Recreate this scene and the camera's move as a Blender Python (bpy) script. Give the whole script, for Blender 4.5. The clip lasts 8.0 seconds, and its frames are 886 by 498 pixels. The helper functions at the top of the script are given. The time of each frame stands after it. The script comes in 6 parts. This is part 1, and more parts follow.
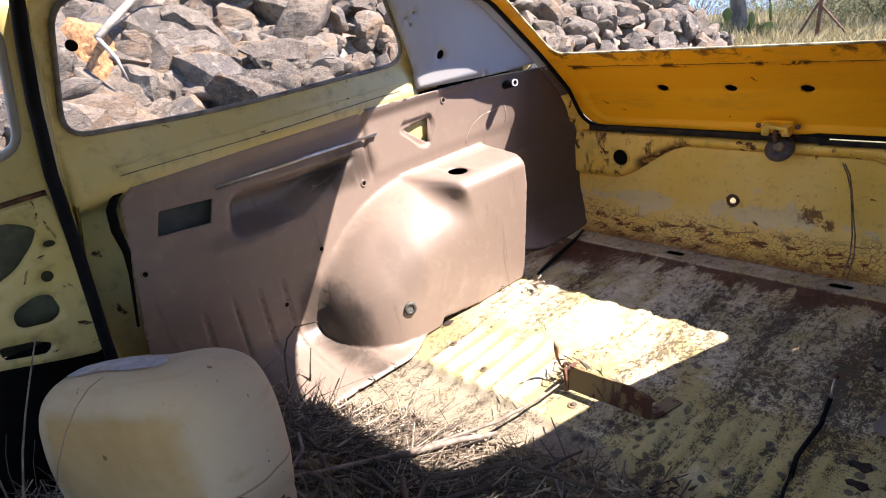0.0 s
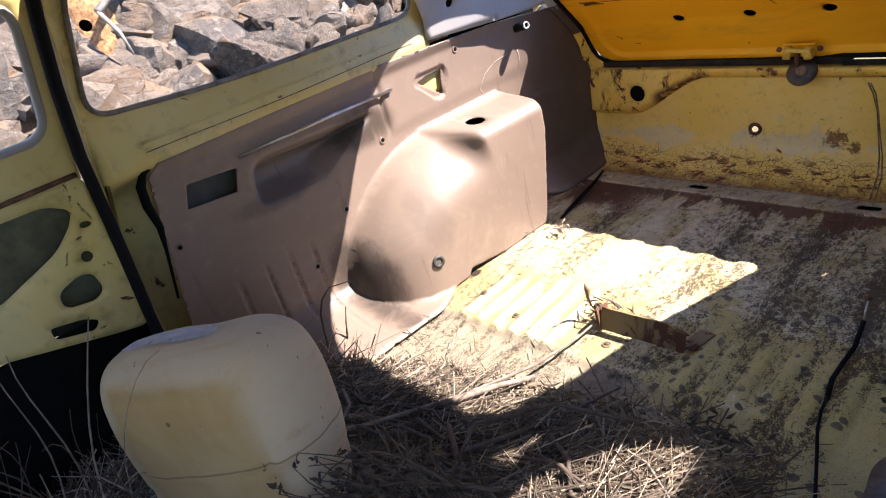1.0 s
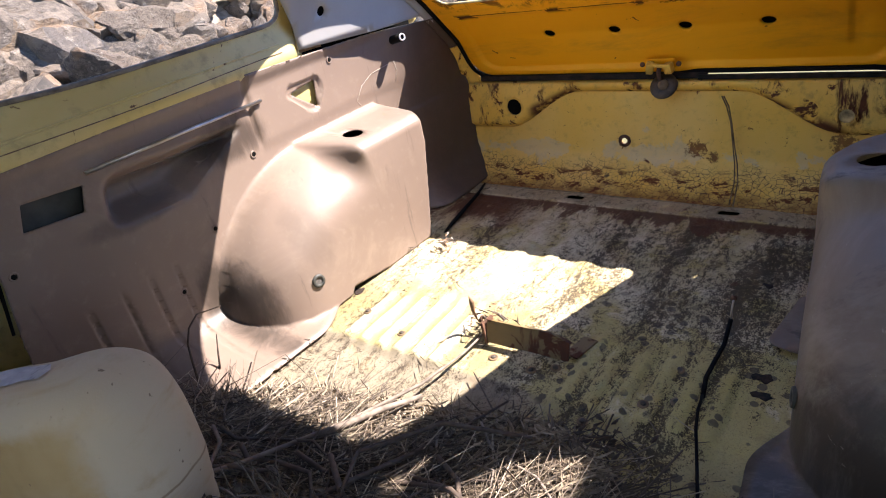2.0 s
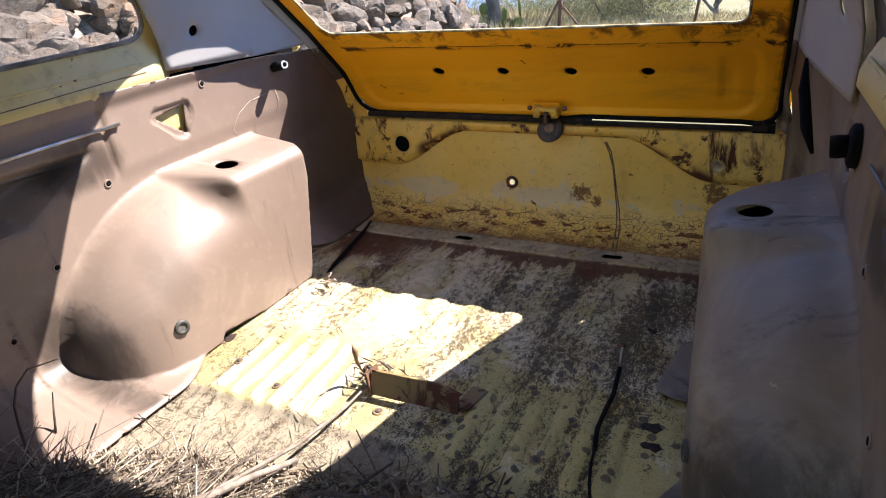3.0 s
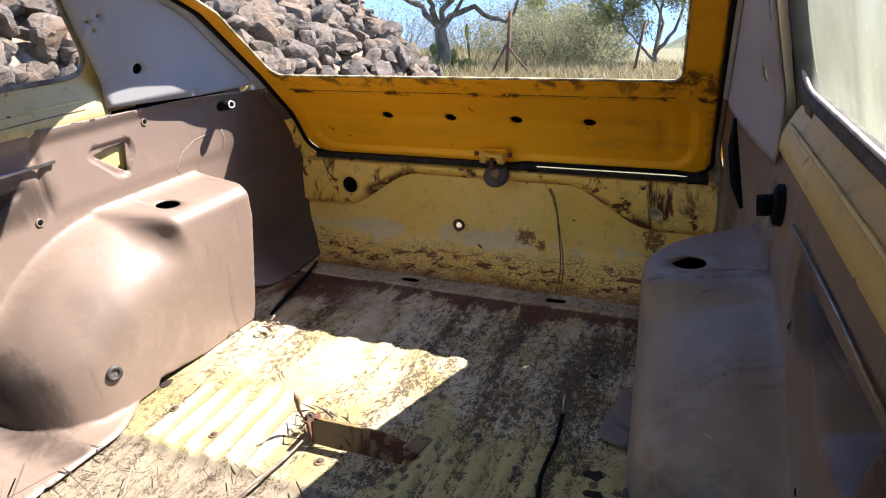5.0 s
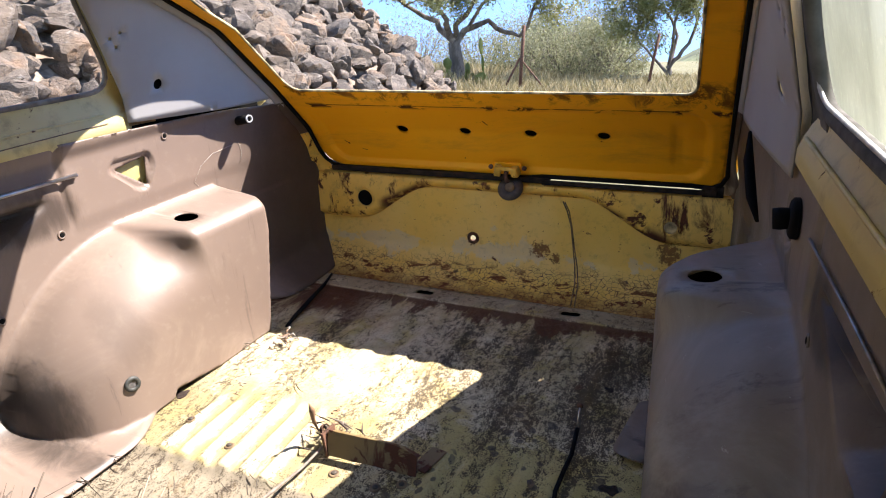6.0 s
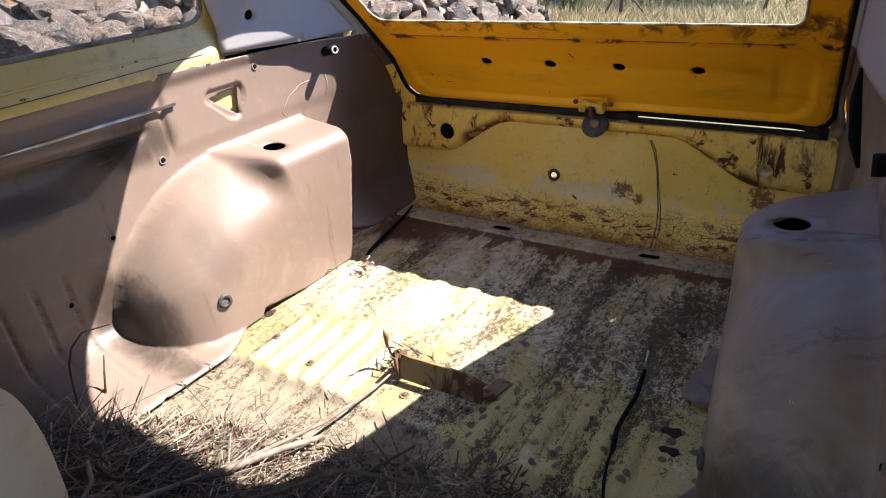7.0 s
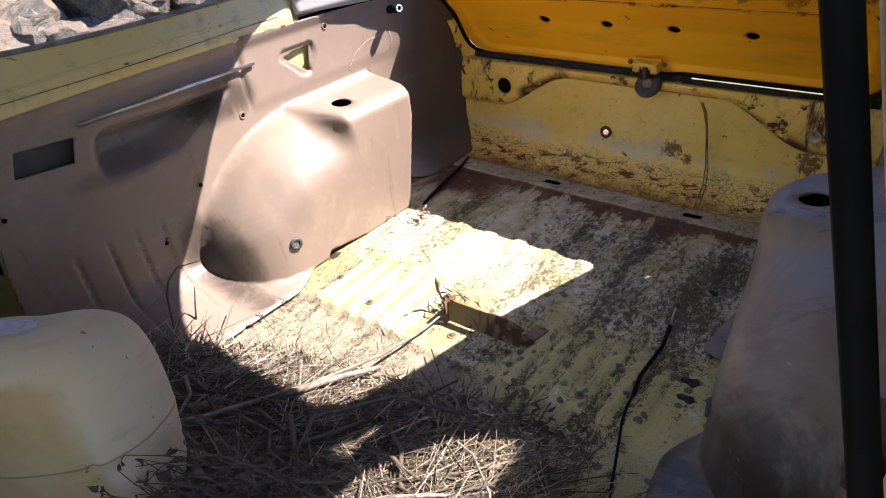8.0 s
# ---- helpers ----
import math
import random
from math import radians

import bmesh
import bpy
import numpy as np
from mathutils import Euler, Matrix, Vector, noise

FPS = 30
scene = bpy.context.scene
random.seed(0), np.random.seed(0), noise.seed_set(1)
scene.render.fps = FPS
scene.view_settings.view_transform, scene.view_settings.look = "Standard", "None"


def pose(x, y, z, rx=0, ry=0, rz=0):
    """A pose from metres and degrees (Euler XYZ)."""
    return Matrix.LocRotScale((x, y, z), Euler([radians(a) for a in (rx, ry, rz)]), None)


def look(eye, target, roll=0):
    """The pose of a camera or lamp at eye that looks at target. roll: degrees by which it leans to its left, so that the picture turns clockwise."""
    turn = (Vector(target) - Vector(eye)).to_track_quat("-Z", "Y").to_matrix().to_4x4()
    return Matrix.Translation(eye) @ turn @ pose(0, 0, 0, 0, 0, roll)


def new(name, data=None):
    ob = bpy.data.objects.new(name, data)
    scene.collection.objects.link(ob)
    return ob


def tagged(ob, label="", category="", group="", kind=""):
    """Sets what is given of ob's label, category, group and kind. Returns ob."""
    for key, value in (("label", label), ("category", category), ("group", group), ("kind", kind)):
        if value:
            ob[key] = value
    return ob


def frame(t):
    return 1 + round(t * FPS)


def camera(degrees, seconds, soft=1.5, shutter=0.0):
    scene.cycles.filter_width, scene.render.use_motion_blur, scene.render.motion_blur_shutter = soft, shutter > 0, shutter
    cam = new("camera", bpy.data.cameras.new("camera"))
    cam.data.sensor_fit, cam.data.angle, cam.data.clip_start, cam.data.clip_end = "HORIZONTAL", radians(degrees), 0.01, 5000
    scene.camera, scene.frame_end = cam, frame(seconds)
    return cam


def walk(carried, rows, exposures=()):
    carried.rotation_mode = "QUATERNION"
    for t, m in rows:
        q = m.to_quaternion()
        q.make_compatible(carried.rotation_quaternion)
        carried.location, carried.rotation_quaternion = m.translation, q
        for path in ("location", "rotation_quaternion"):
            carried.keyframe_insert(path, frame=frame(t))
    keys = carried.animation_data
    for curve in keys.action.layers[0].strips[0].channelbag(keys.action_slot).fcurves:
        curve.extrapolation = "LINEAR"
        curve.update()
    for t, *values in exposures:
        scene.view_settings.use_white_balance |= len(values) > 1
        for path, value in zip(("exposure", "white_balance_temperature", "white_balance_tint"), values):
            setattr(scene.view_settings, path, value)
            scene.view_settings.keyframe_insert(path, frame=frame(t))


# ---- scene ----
cam = camera(69.7, 8.0, soft=1.05)
PATH = [
    (0, (0.633, -1.55, 0.841), (-0.766, -0.359, 0.051), -10.1),
    (0.5, (0.605, -1.556, 0.839), (-0.733, -0.326, 0.003), -9.8),
    (1, (0.623, -1.574, 0.858), (-0.778, -0.484, -0.062), -15.4),
    (1.2, (0.617, -1.576, 0.854), (-0.74, -0.402, -0.029), -13.5),
    (2.3, (0.589, -1.518, 0.807), (-0.472, -0.134, -0.171), -9.9),
    (2.5, (0.569, -1.515, 0.8), (-0.422, -0.089, -0.193), -6.8),
    (3, (0.558, -1.462, 0.799), (-0.307, 0.1, -0.101), -6.2),
    (3.5, (0.556, -1.428, 0.801), (-0.102, 0.243, -0.079), -4.0),
    (4, (0.556, -1.435, 0.808), (-0.093, 0.245, -0.062), -2.7),
    (4.5, (0.559, -1.444, 0.812), (-0.147, 0.235, -0.014), -2.8),
    (4.7, (0.562, -1.45, 0.816), (-0.163, 0.226, 0.0), -3.0),
    (5.8, (0.556, -1.457, 0.823), (-0.177, 0.216, 0.007), -3.7),
    (6, (0.561, -1.46, 0.823), (-0.212, 0.213, 0.047), -3.6),
    (6.5, (0.567, -1.467, 0.818), (-0.33, 0.171, 0.101), -1.9),
    (7, (0.587, -1.459, 0.829), (-0.395, 0.006, -0.115), -5.2),
    (7.5, (0.611, -1.507, 0.878), (-0.481, -0.174, -0.138), -5.5),
    (8, (0.662, -1.517, 0.925), (-0.429, -0.251, -0.174), -6.6),
]
EXPOSURES = [(0.0, 2.26, 6700, 18), (2.5, 2.20, 6600, 16), (3.2, 2.13, 6500, 15), (4.5, 2.06, 6550, 15), (6.5, 2.06, 6550, 15), (7.2, 2.16, 6650, 17), (8.0, 2.28, 6550, 16)]
walk(cam, [(t, look(eye, target, roll)) for t, eye, target, roll in PATH], EXPOSURES)

# ---- light ----
SUN_TO = Vector((0.373, 0.313, 0.577)).normalized()
world = bpy.data.worlds.new("world")
scene.world = world
world.use_nodes = True
wn = world.node_tree.nodes
sky = wn.new("ShaderNodeTexSky")
sky.sky_type = "NISHITA"
sky.sun_disc = False
sky.sun_elevation = math.asin(SUN_TO.z)
sky.sun_rotation = math.atan2(SUN_TO.x, SUN_TO.y)
sky.dust_density = 0.0
sky.air_density = 0.62
sky.ozone_density = 6.0
# the wreck stands nose up: the horizon behind it lies lower than its floor plane
tip = wn.new("ShaderNodeMapping")
tip.inputs["Rotation"].default_value = (radians(22), 0, 0)
world.node_tree.links.new(wn.new("ShaderNodeTexCoord").outputs["Generated"], tip.inputs["Vector"])
world.node_tree.links.new(tip.outputs[0], sky.inputs["Vector"])
wn["Background"].inputs["Strength"].default_value = 0.15
world.node_tree.links.new(sky.outputs[0], wn["Background"].inputs["Color"])
sun = new("sun", bpy.data.lights.new("sun", "SUN"))
sun.data.energy = 5.0
sun.data.angle = radians(0.53)
sun.data.color = (1.0, 0.95, 0.87)
sun.matrix_world = look(SUN_TO * 30, (0, 0, 0))


# ---- materials ----
class Nodes:
    """A small writer of node materials in object space metres."""

    def __init__(self, name, rough=0.6, metal=0.0):
        self.mat = bpy.data.materials.new(name)
        self.mat.use_nodes = True
        self.t = self.mat.node_tree
        self.bsdf = self.t.nodes["Principled BSDF"]
        self.bsdf.inputs["Roughness"].default_value = rough
        self.bsdf.inputs["Metallic"].default_value = metal
        self.co = self.t.nodes.new("ShaderNodeTexCoord").outputs["Object"]

    def put(self, a, b):
        self.t.links.new(a, b)

    def set(self, socket, value):
        if isinstance(value, bpy.types.NodeSocket):
            self.put(value, socket)
        else:
            if not isinstance(value, (int, float)) and len(value) == 3:
                value = (*value, 1.0)
            socket.default_value = value

    def stretch(self, scale):
        n = self.t.nodes.new("ShaderNodeMapping")
        n.inputs["Scale"].default_value = scale
        self.put(self.co, n.inputs["Vector"])
        return n.outputs[0]

    def noise(self, scale, detail=4.0, rough=0.55, warp=0.0, co=None):
        n = self.t.nodes.new("ShaderNodeTexNoise")
        n.inputs["Scale"].default_value = scale
        n.inputs["Detail"].default_value = detail
        n.inputs["Roughness"].default_value = rough
        n.inputs["Distortion"].default_value = warp
        self.put(co or self.co, n.inputs["Vector"])
        return n.outputs["Fac"]

    def cells(self, scale, feature="DISTANCE_TO_EDGE", out="Distance", co=None):
        n = self.t.nodes.new("ShaderNodeTexVoronoi")
        n.feature = feature
        n.inputs["Scale"].default_value = scale
        self.put(co or self.co, n.inputs["Vector"])
        return n.outputs[out]

    def ramp(self, fac, lo, hi):
        n = self.t.nodes.new("ShaderNodeMapRange")
        n.interpolation_type = "SMOOTHSTEP"
        self.set(n.inputs[0], fac)
        n.inputs[1].default_value, n.inputs[2].default_value = lo, hi
        return n.outputs[0]

    def math(self, op, a, b=0.0):
        n = self.t.nodes.new("ShaderNodeMath")
        n.operation = op
        self.set(n.inputs[0], a)
        self.set(n.inputs[1], b)
        return n.outputs[0]

    def axis(self, which):
        n = self.t.nodes.new("ShaderNodeSeparateXYZ")
        self.put(self.co, n.inputs[0])
        return n.outputs[which]

    def mix(self, fac, a, b):
        n = self.t.nodes.new("ShaderNodeMix")
        n.data_type = "RGBA"
        self.set(n.inputs["Factor"], fac)
        self.set(n.inputs[6], a)
        self.set(n.inputs[7], b)
        return n.outputs[2]

    def random(self, island=False):
        if island:
            return self.t.nodes.new("ShaderNodeNewGeometry").outputs["Random Per Island"]
        return self.t.nodes.new("ShaderNodeObjectInfo").outputs["Random"]

    def colors(self, fac, stops):
        n = self.t.nodes.new("ShaderNodeValToRGB")
        self.put(fac, n.inputs[0])
        r = n.color_ramp
        while len(r.elements) < len(stops):
            r.elements.new(0.5)
        for e, (at, c) in zip(r.elements, stops):
            e.position, e.color = at, (*c, 1.0)
        return n.outputs[0]

    def bump(self, height, strength=0.3, far=0.002):
        n = self.t.nodes.new("ShaderNodeBump")
        n.inputs["Strength"].default_value = strength
        n.inputs["Distance"].default_value = far
        self.put(height, n.inputs["Height"])
        if self.bsdf.inputs["Normal"].is_linked:
            self.put(self.bsdf.inputs["Normal"].links[0].from_socket, n.inputs["Normal"])
        self.put(n.outputs[0], self.bsdf.inputs["Normal"])

    def done(self, color, rough=None):
        self.set(self.bsdf.inputs["Base Color"], color)
        if rough is not None:
            self.set(self.bsdf.inputs["Roughness"], rough)
        return self.mat


def car_paint(name, base, dull, rust=0.62, grime=0.5):
    n = Nodes(name, 0.45)
    c = n.mix(n.ramp(n.noise(3.0, 5), 0.35, 0.7), base, dull)
    c = n.mix(n.math("MULTIPLY", n.ramp(n.noise(22, 6, 0.65), 0.5, 0.8), grime), c, (0.09, 0.06, 0.03))
    spots = n.ramp(n.noise(17, 8, 0.7, 0.6), rust, rust + 0.05)
    streak = n.ramp(n.noise(9, 6, 0.65, 0.3, n.stretch((1, 1, 0.22))), rust + 0.03, rust + 0.09)
    mask = n.math("MAXIMUM", spots, streak)
    c = n.mix(mask, c, n.mix(n.noise(60, 4), (0.10, 0.028, 0.012), (0.03, 0.014, 0.01)))
    n.bump(mask, 0.5, 0.0012)
    n.bump(n.noise(250, 3), 0.12, 0.0006)
    return n.done(c, n.math("ADD", n.math("MULTIPLY", mask, 0.4), n.ramp(n.noise(6, 3), -0.6, 1.6)))


def brown_plastic(name, a, b, wear=0.0):
    n = Nodes(name, 0.42)
    c = n.mix(n.ramp(n.noise(2.2, 4), 0.3, 0.7), a, b)
    c = n.mix(n.math("MULTIPLY", n.ramp(n.noise(35, 6, 0.7), 0.52, 0.75), 0.28), c, (0.26, 0.21, 0.17))
    dust = n.ramp(n.noise(5, 7, 0.7, 0.8), 0.52, 0.72)
    c = n.mix(n.math("MULTIPLY", dust, 0.25), c, (0.33, 0.26, 0.20))
    # dirt smears, and shade painted on the arch front, pocket and rear end
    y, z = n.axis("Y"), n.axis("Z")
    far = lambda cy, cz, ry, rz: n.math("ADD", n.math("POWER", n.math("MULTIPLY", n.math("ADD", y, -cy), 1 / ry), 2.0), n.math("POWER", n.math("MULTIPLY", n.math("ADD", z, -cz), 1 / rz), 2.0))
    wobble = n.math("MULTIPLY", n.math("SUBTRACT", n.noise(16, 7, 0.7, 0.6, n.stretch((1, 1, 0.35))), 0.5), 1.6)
    stain_shade = lambda cy, cz, ry, rz, lo, hi: n.math("SUBTRACT", 1.0, n.ramp(n.math("ADD", far(cy, cz, ry, rz), wobble), lo, hi))
    # shade of the arch front, painted as a dark patch
    c = n.mix(n.math("MULTIPLY", stain_shade(-0.865, 0.10, 0.065, 0.13, 0.1, 1.15), 0.82), c, (0.022, 0.017, 0.014))
    c = n.mix(n.math("MULTIPLY", stain_shade(-0.69, 0.19, 0.05, 0.085, 0.0, 1.3), 0.3), c, (0.05, 0.038, 0.032))
    c = n.mix(n.math("MULTIPLY", stain_shade(-0.70, 0.435, 0.10, 0.06, 0.2, 1.2), 0.75), c, (0.016, 0.011, 0.009))
    c = n.mix(n.math("MULTIPLY", stain_shade(-0.97, 0.375, 0.12, 0.03, 0.2, 1.3), 0.45), c, (0.022, 0.020, 0.024))
    # shade of the rear end, painted darker towards the back
    rear_shade = n.ramp(n.math("ADD", y, n.math("MULTIPLY", wobble, 0.05)), -0.17, -0.05)
    c = n.mix(n.math("MULTIPLY", rear_shade, 0.78), c, n.mix(n.noise(30, 6, 0.7), (0.020, 0.014, 0.012), (0.075, 0.05, 0.04)))
    scuff = n.ramp(n.noise(6, 9, 0.75, 0.3, n.stretch((1, 3.2, 0.35))), 0.585, 0.66)
    c = n.mix(n.math("MULTIPLY", scuff, 0.35), c, (0.045, 0.037, 0.033))
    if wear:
        # shade painted over the lower front of the right arch
        c = n.mix(n.math("MULTIPLY", stain_shade(-0.85, 0.09, 0.15, 0.15, 0.3, 1.25), 0.8), c, (0.020, 0.014, 0.011))
        film = n.ramp(n.noise(4, 8, 0.72, 0.8, n.stretch((1, 1, 0.5))), 0.46, 0.66)
        c = n.mix(n.math("MULTIPLY", film, wear), c, (0.235, 0.213, 0.195))
        rub = n.ramp(n.noise(5, 9, 0.75, 0.4, n.stretch((1, 2.6, 0.28))), 0.56, 0.63)
        c = n.mix(n.math("MULTIPLY", rub, wear), c, (0.035, 0.031, 0.030))
        nick = n.ramp(n.noise(34, 6, 0.7, 1.2, n.stretch((1, 0.6, 2.6))), 0.675, 0.70)
        c = n.mix(n.math("MULTIPLY", nick, 0.7 * wear), c, (0.42, 0.40, 0.36))
    pale = n.ramp(n.noise(120, 4, 0.7), 0.70, 0.76)
    c = n.mix(n.math("MULTIPLY", pale, 0.45), c, (0.36, 0.31, 0.27))
    n.bsdf.inputs["Specular IOR Level"].default_value = 0.42
    n.bump(n.noise(900, 2), 0.25, 0.0004)
    n.bump(n.noise(8, 3), 0.1, 0.003)
    return n.done(c, n.math("ADD", 0.34, n.math("MULTIPLY", n.noise(12, 4), 0.26)))


def plain(name, color, rough=0.6, metal=0.0, spread=0.25, scale=30):
    n = Nodes(name, rough, metal)
    dark = tuple(v * (1 - spread) for v in color)
    lite = tuple(min(1.0, v * (1 + spread)) for v in color)
    c = n.mix(n.ramp(n.noise(scale, 5, 0.6), 0.3, 0.7), dark, lite)
    n.bump(n.noise(scale * 8, 3), 0.2, 0.0006)
    return n.done(c)


def floor_paint():
    n = Nodes("worn_floor_paint", 0.8)
    n.bsdf.inputs["Specular IOR Level"].default_value = 0.2
    x, y, z = n.axis("X"), n.axis("Y"), n.axis("Z")
    less = lambda v: n.math("SUBTRACT", 1.0, v)
    times = lambda a, b: n.math("MULTIPLY", a, b)
    along = n.stretch((1.0, 0.22, 1.0))
    # chalky pale primer with yellow left where the pan is least worn
    c = n.mix(n.ramp(n.noise(9, 6, 0.6), 0.35, 0.65), (0.60, 0.515, 0.35), (0.43, 0.35, 0.185))
    front = times(less(n.ramp(y, -0.60, -0.44)), n.math("MAXIMUM", n.ramp(y, -0.80, -0.775), n.ramp(x, 0.04, 0.16)))
    sides = n.math("MAXIMUM", n.ramp(x, 0.04, 0.16), less(n.ramp(x, -0.20, -0.06)))
    keep = times(front, sides)
    yellow = n.ramp(n.math("ADD", n.noise(10, 9, 0.72, 0.4), times(keep, n.math("ADD", 0.045, times(n.ramp(x, 0.0, 0.1), 0.155)))), 0.53, 0.62)
    c = n.mix(times(yellow, 0.85), c, n.mix(n.noise(30, 4), (0.41, 0.325, 0.10), (0.44, 0.365, 0.155)))
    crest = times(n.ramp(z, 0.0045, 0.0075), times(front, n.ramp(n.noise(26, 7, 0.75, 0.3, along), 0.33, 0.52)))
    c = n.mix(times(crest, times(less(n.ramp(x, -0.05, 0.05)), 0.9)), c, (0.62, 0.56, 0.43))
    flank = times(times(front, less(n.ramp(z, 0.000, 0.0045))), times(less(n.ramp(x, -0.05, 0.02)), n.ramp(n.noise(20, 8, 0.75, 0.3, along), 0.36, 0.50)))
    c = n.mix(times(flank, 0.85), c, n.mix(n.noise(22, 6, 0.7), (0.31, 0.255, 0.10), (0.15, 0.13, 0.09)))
    # bare grey strip in front of the seam
    bare = less(n.ramp(n.math("ADD", y, times(n.noise(30, 4), 0.02)), -0.772, -0.760))
    bare = times(bare, less(times(n.ramp(x, 0.02, 0.14), 0.75)))
    c = n.mix(times(bare, n.ramp(n.noise(8, 8, 0.75, 0.3), 0.25, 0.42)), c, n.mix(n.noise(35, 7, 0.75), (0.14, 0.115, 0.085), (0.32, 0.275, 0.20)))
    # grime: streaks along the pan, broken into flecks, denser at the middle right
    mid_right = times(times(n.ramp(x, 0.04, 0.18), less(n.ramp(x, 0.32, 0.46))), times(n.ramp(y, -0.60, -0.42), less(n.ramp(y, -0.20, -0.06))))
    field = n.math("ADD", n.noise(7.5, 7, 0.68, 0.35, along), times(mid_right, 0.045))
    field = n.math("SUBTRACT", field, times(times(keep, less(n.ramp(x, -0.05, 0.05))), 0.06))
    flecks = n.math("ADD", times(n.math("ADD", times(n.math("SUBTRACT", n.noise(84, 9, 0.82, 0.4, n.stretch((1.0, 0.6, 1.0))), 0.5), 0.85), times(n.math("SUBTRACT", n.noise(330, 6, 0.75, 0.2), 0.5), 0.8)), n.math("SUBTRACT", 2.3, times(times(keep, n.ramp(x, 0.0, 0.1)), 0.6))), times(n.math("SUBTRACT", field, 0.535), 1.6))
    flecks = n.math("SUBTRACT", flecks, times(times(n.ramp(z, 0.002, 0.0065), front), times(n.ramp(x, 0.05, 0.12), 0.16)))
    dark = n.ramp(flecks, 0.0, 0.03)
    c = n.mix(times(dark, 0.92), c, n.mix(n.noise(25, 5), (0.017, 0.012, 0.009), (0.062, 0.044, 0.028)))
    # round mildew spots on the front half
    cell = n.math("ADD", n.cells(33, "F1"), times(n.noise(80, 4, 0.7), 0.22))
    dots = times(less(n.ramp(cell, 0.36, 0.42)), times(n.ramp(n.noise(6, 3), 0.38, 0.48), less(n.ramp(y, -0.46, -0.36))))
    c = n.mix(times(dots, times(n.ramp(x, -0.02, 0.1), 0.8)), c, (0.05, 0.043, 0.04))
    soil = n.ramp(n.noise(15, 8, 0.75, 0.8), 0.52, 0.68)
    c = n.mix(times(soil, 0.45), c, (0.20, 0.135, 0.065))
    fine = n.ramp(n.noise(260, 8, 0.8), 0.49, 0.60)
    c = n.mix(times(fine, 0.35), c, (0.13, 0.105, 0.075))
    # rust along the rear step, plate of the ledge
    wob = n.math("ADD", y, times(n.math("SUBTRACT", n.noise(15, 8, 0.74, 0.3, along), 0.5), 0.42))
    band = times(n.ramp(wob, -0.088, -0.070), less(n.ramp(y, -0.037, -0.033)))
    left = times(times(less(n.ramp(x, -0.38, -0.20)), n.ramp(wob, -0.25, -0.16)), n.ramp(n.noise(10, 7, 0.7, 0.5), 0.30, 0.44))
    scab = n.ramp(n.noise(12, 6, 0.65, 0.4), 0.66, 0.70)
    rust = n.math("MAXIMUM", n.math("MAXIMUM", times(band, 0.92), times(left, less(n.ramp(y, -0.037, -0.033)))), times(scab, n.ramp(y, -0.5, -0.2)))
    ledge = times(n.ramp(y, -0.034, -0.030), less(n.ramp(n.noise(20, 7, 0.7, 0.4), 0.55, 0.66)))
    c = n.mix(times(ledge, 0.75), c, (0.33, 0.27, 0.18))
    c = n.mix(times(times(n.ramp(y, -0.034, -0.030), n.ramp(n.noise(60, 8, 0.8, 0.3), 0.52, 0.62)), 0.75), c, (0.07, 0.045, 0.028))
    c = n.mix(rust, c, n.mix(n.noise(45, 5, 0.7), (0.145, 0.062, 0.034), (0.045, 0.024, 0.018)))
    n.bump(fine, 0.3, 0.0008)
    n.bump(less(dark), 0.35, 0.0012)
    n.bump(n.noise(40, 6, 0.7), 0.4, 0.002)
    return n.done(c, n.math("ADD", 0.66, times(dark, 0.2)))


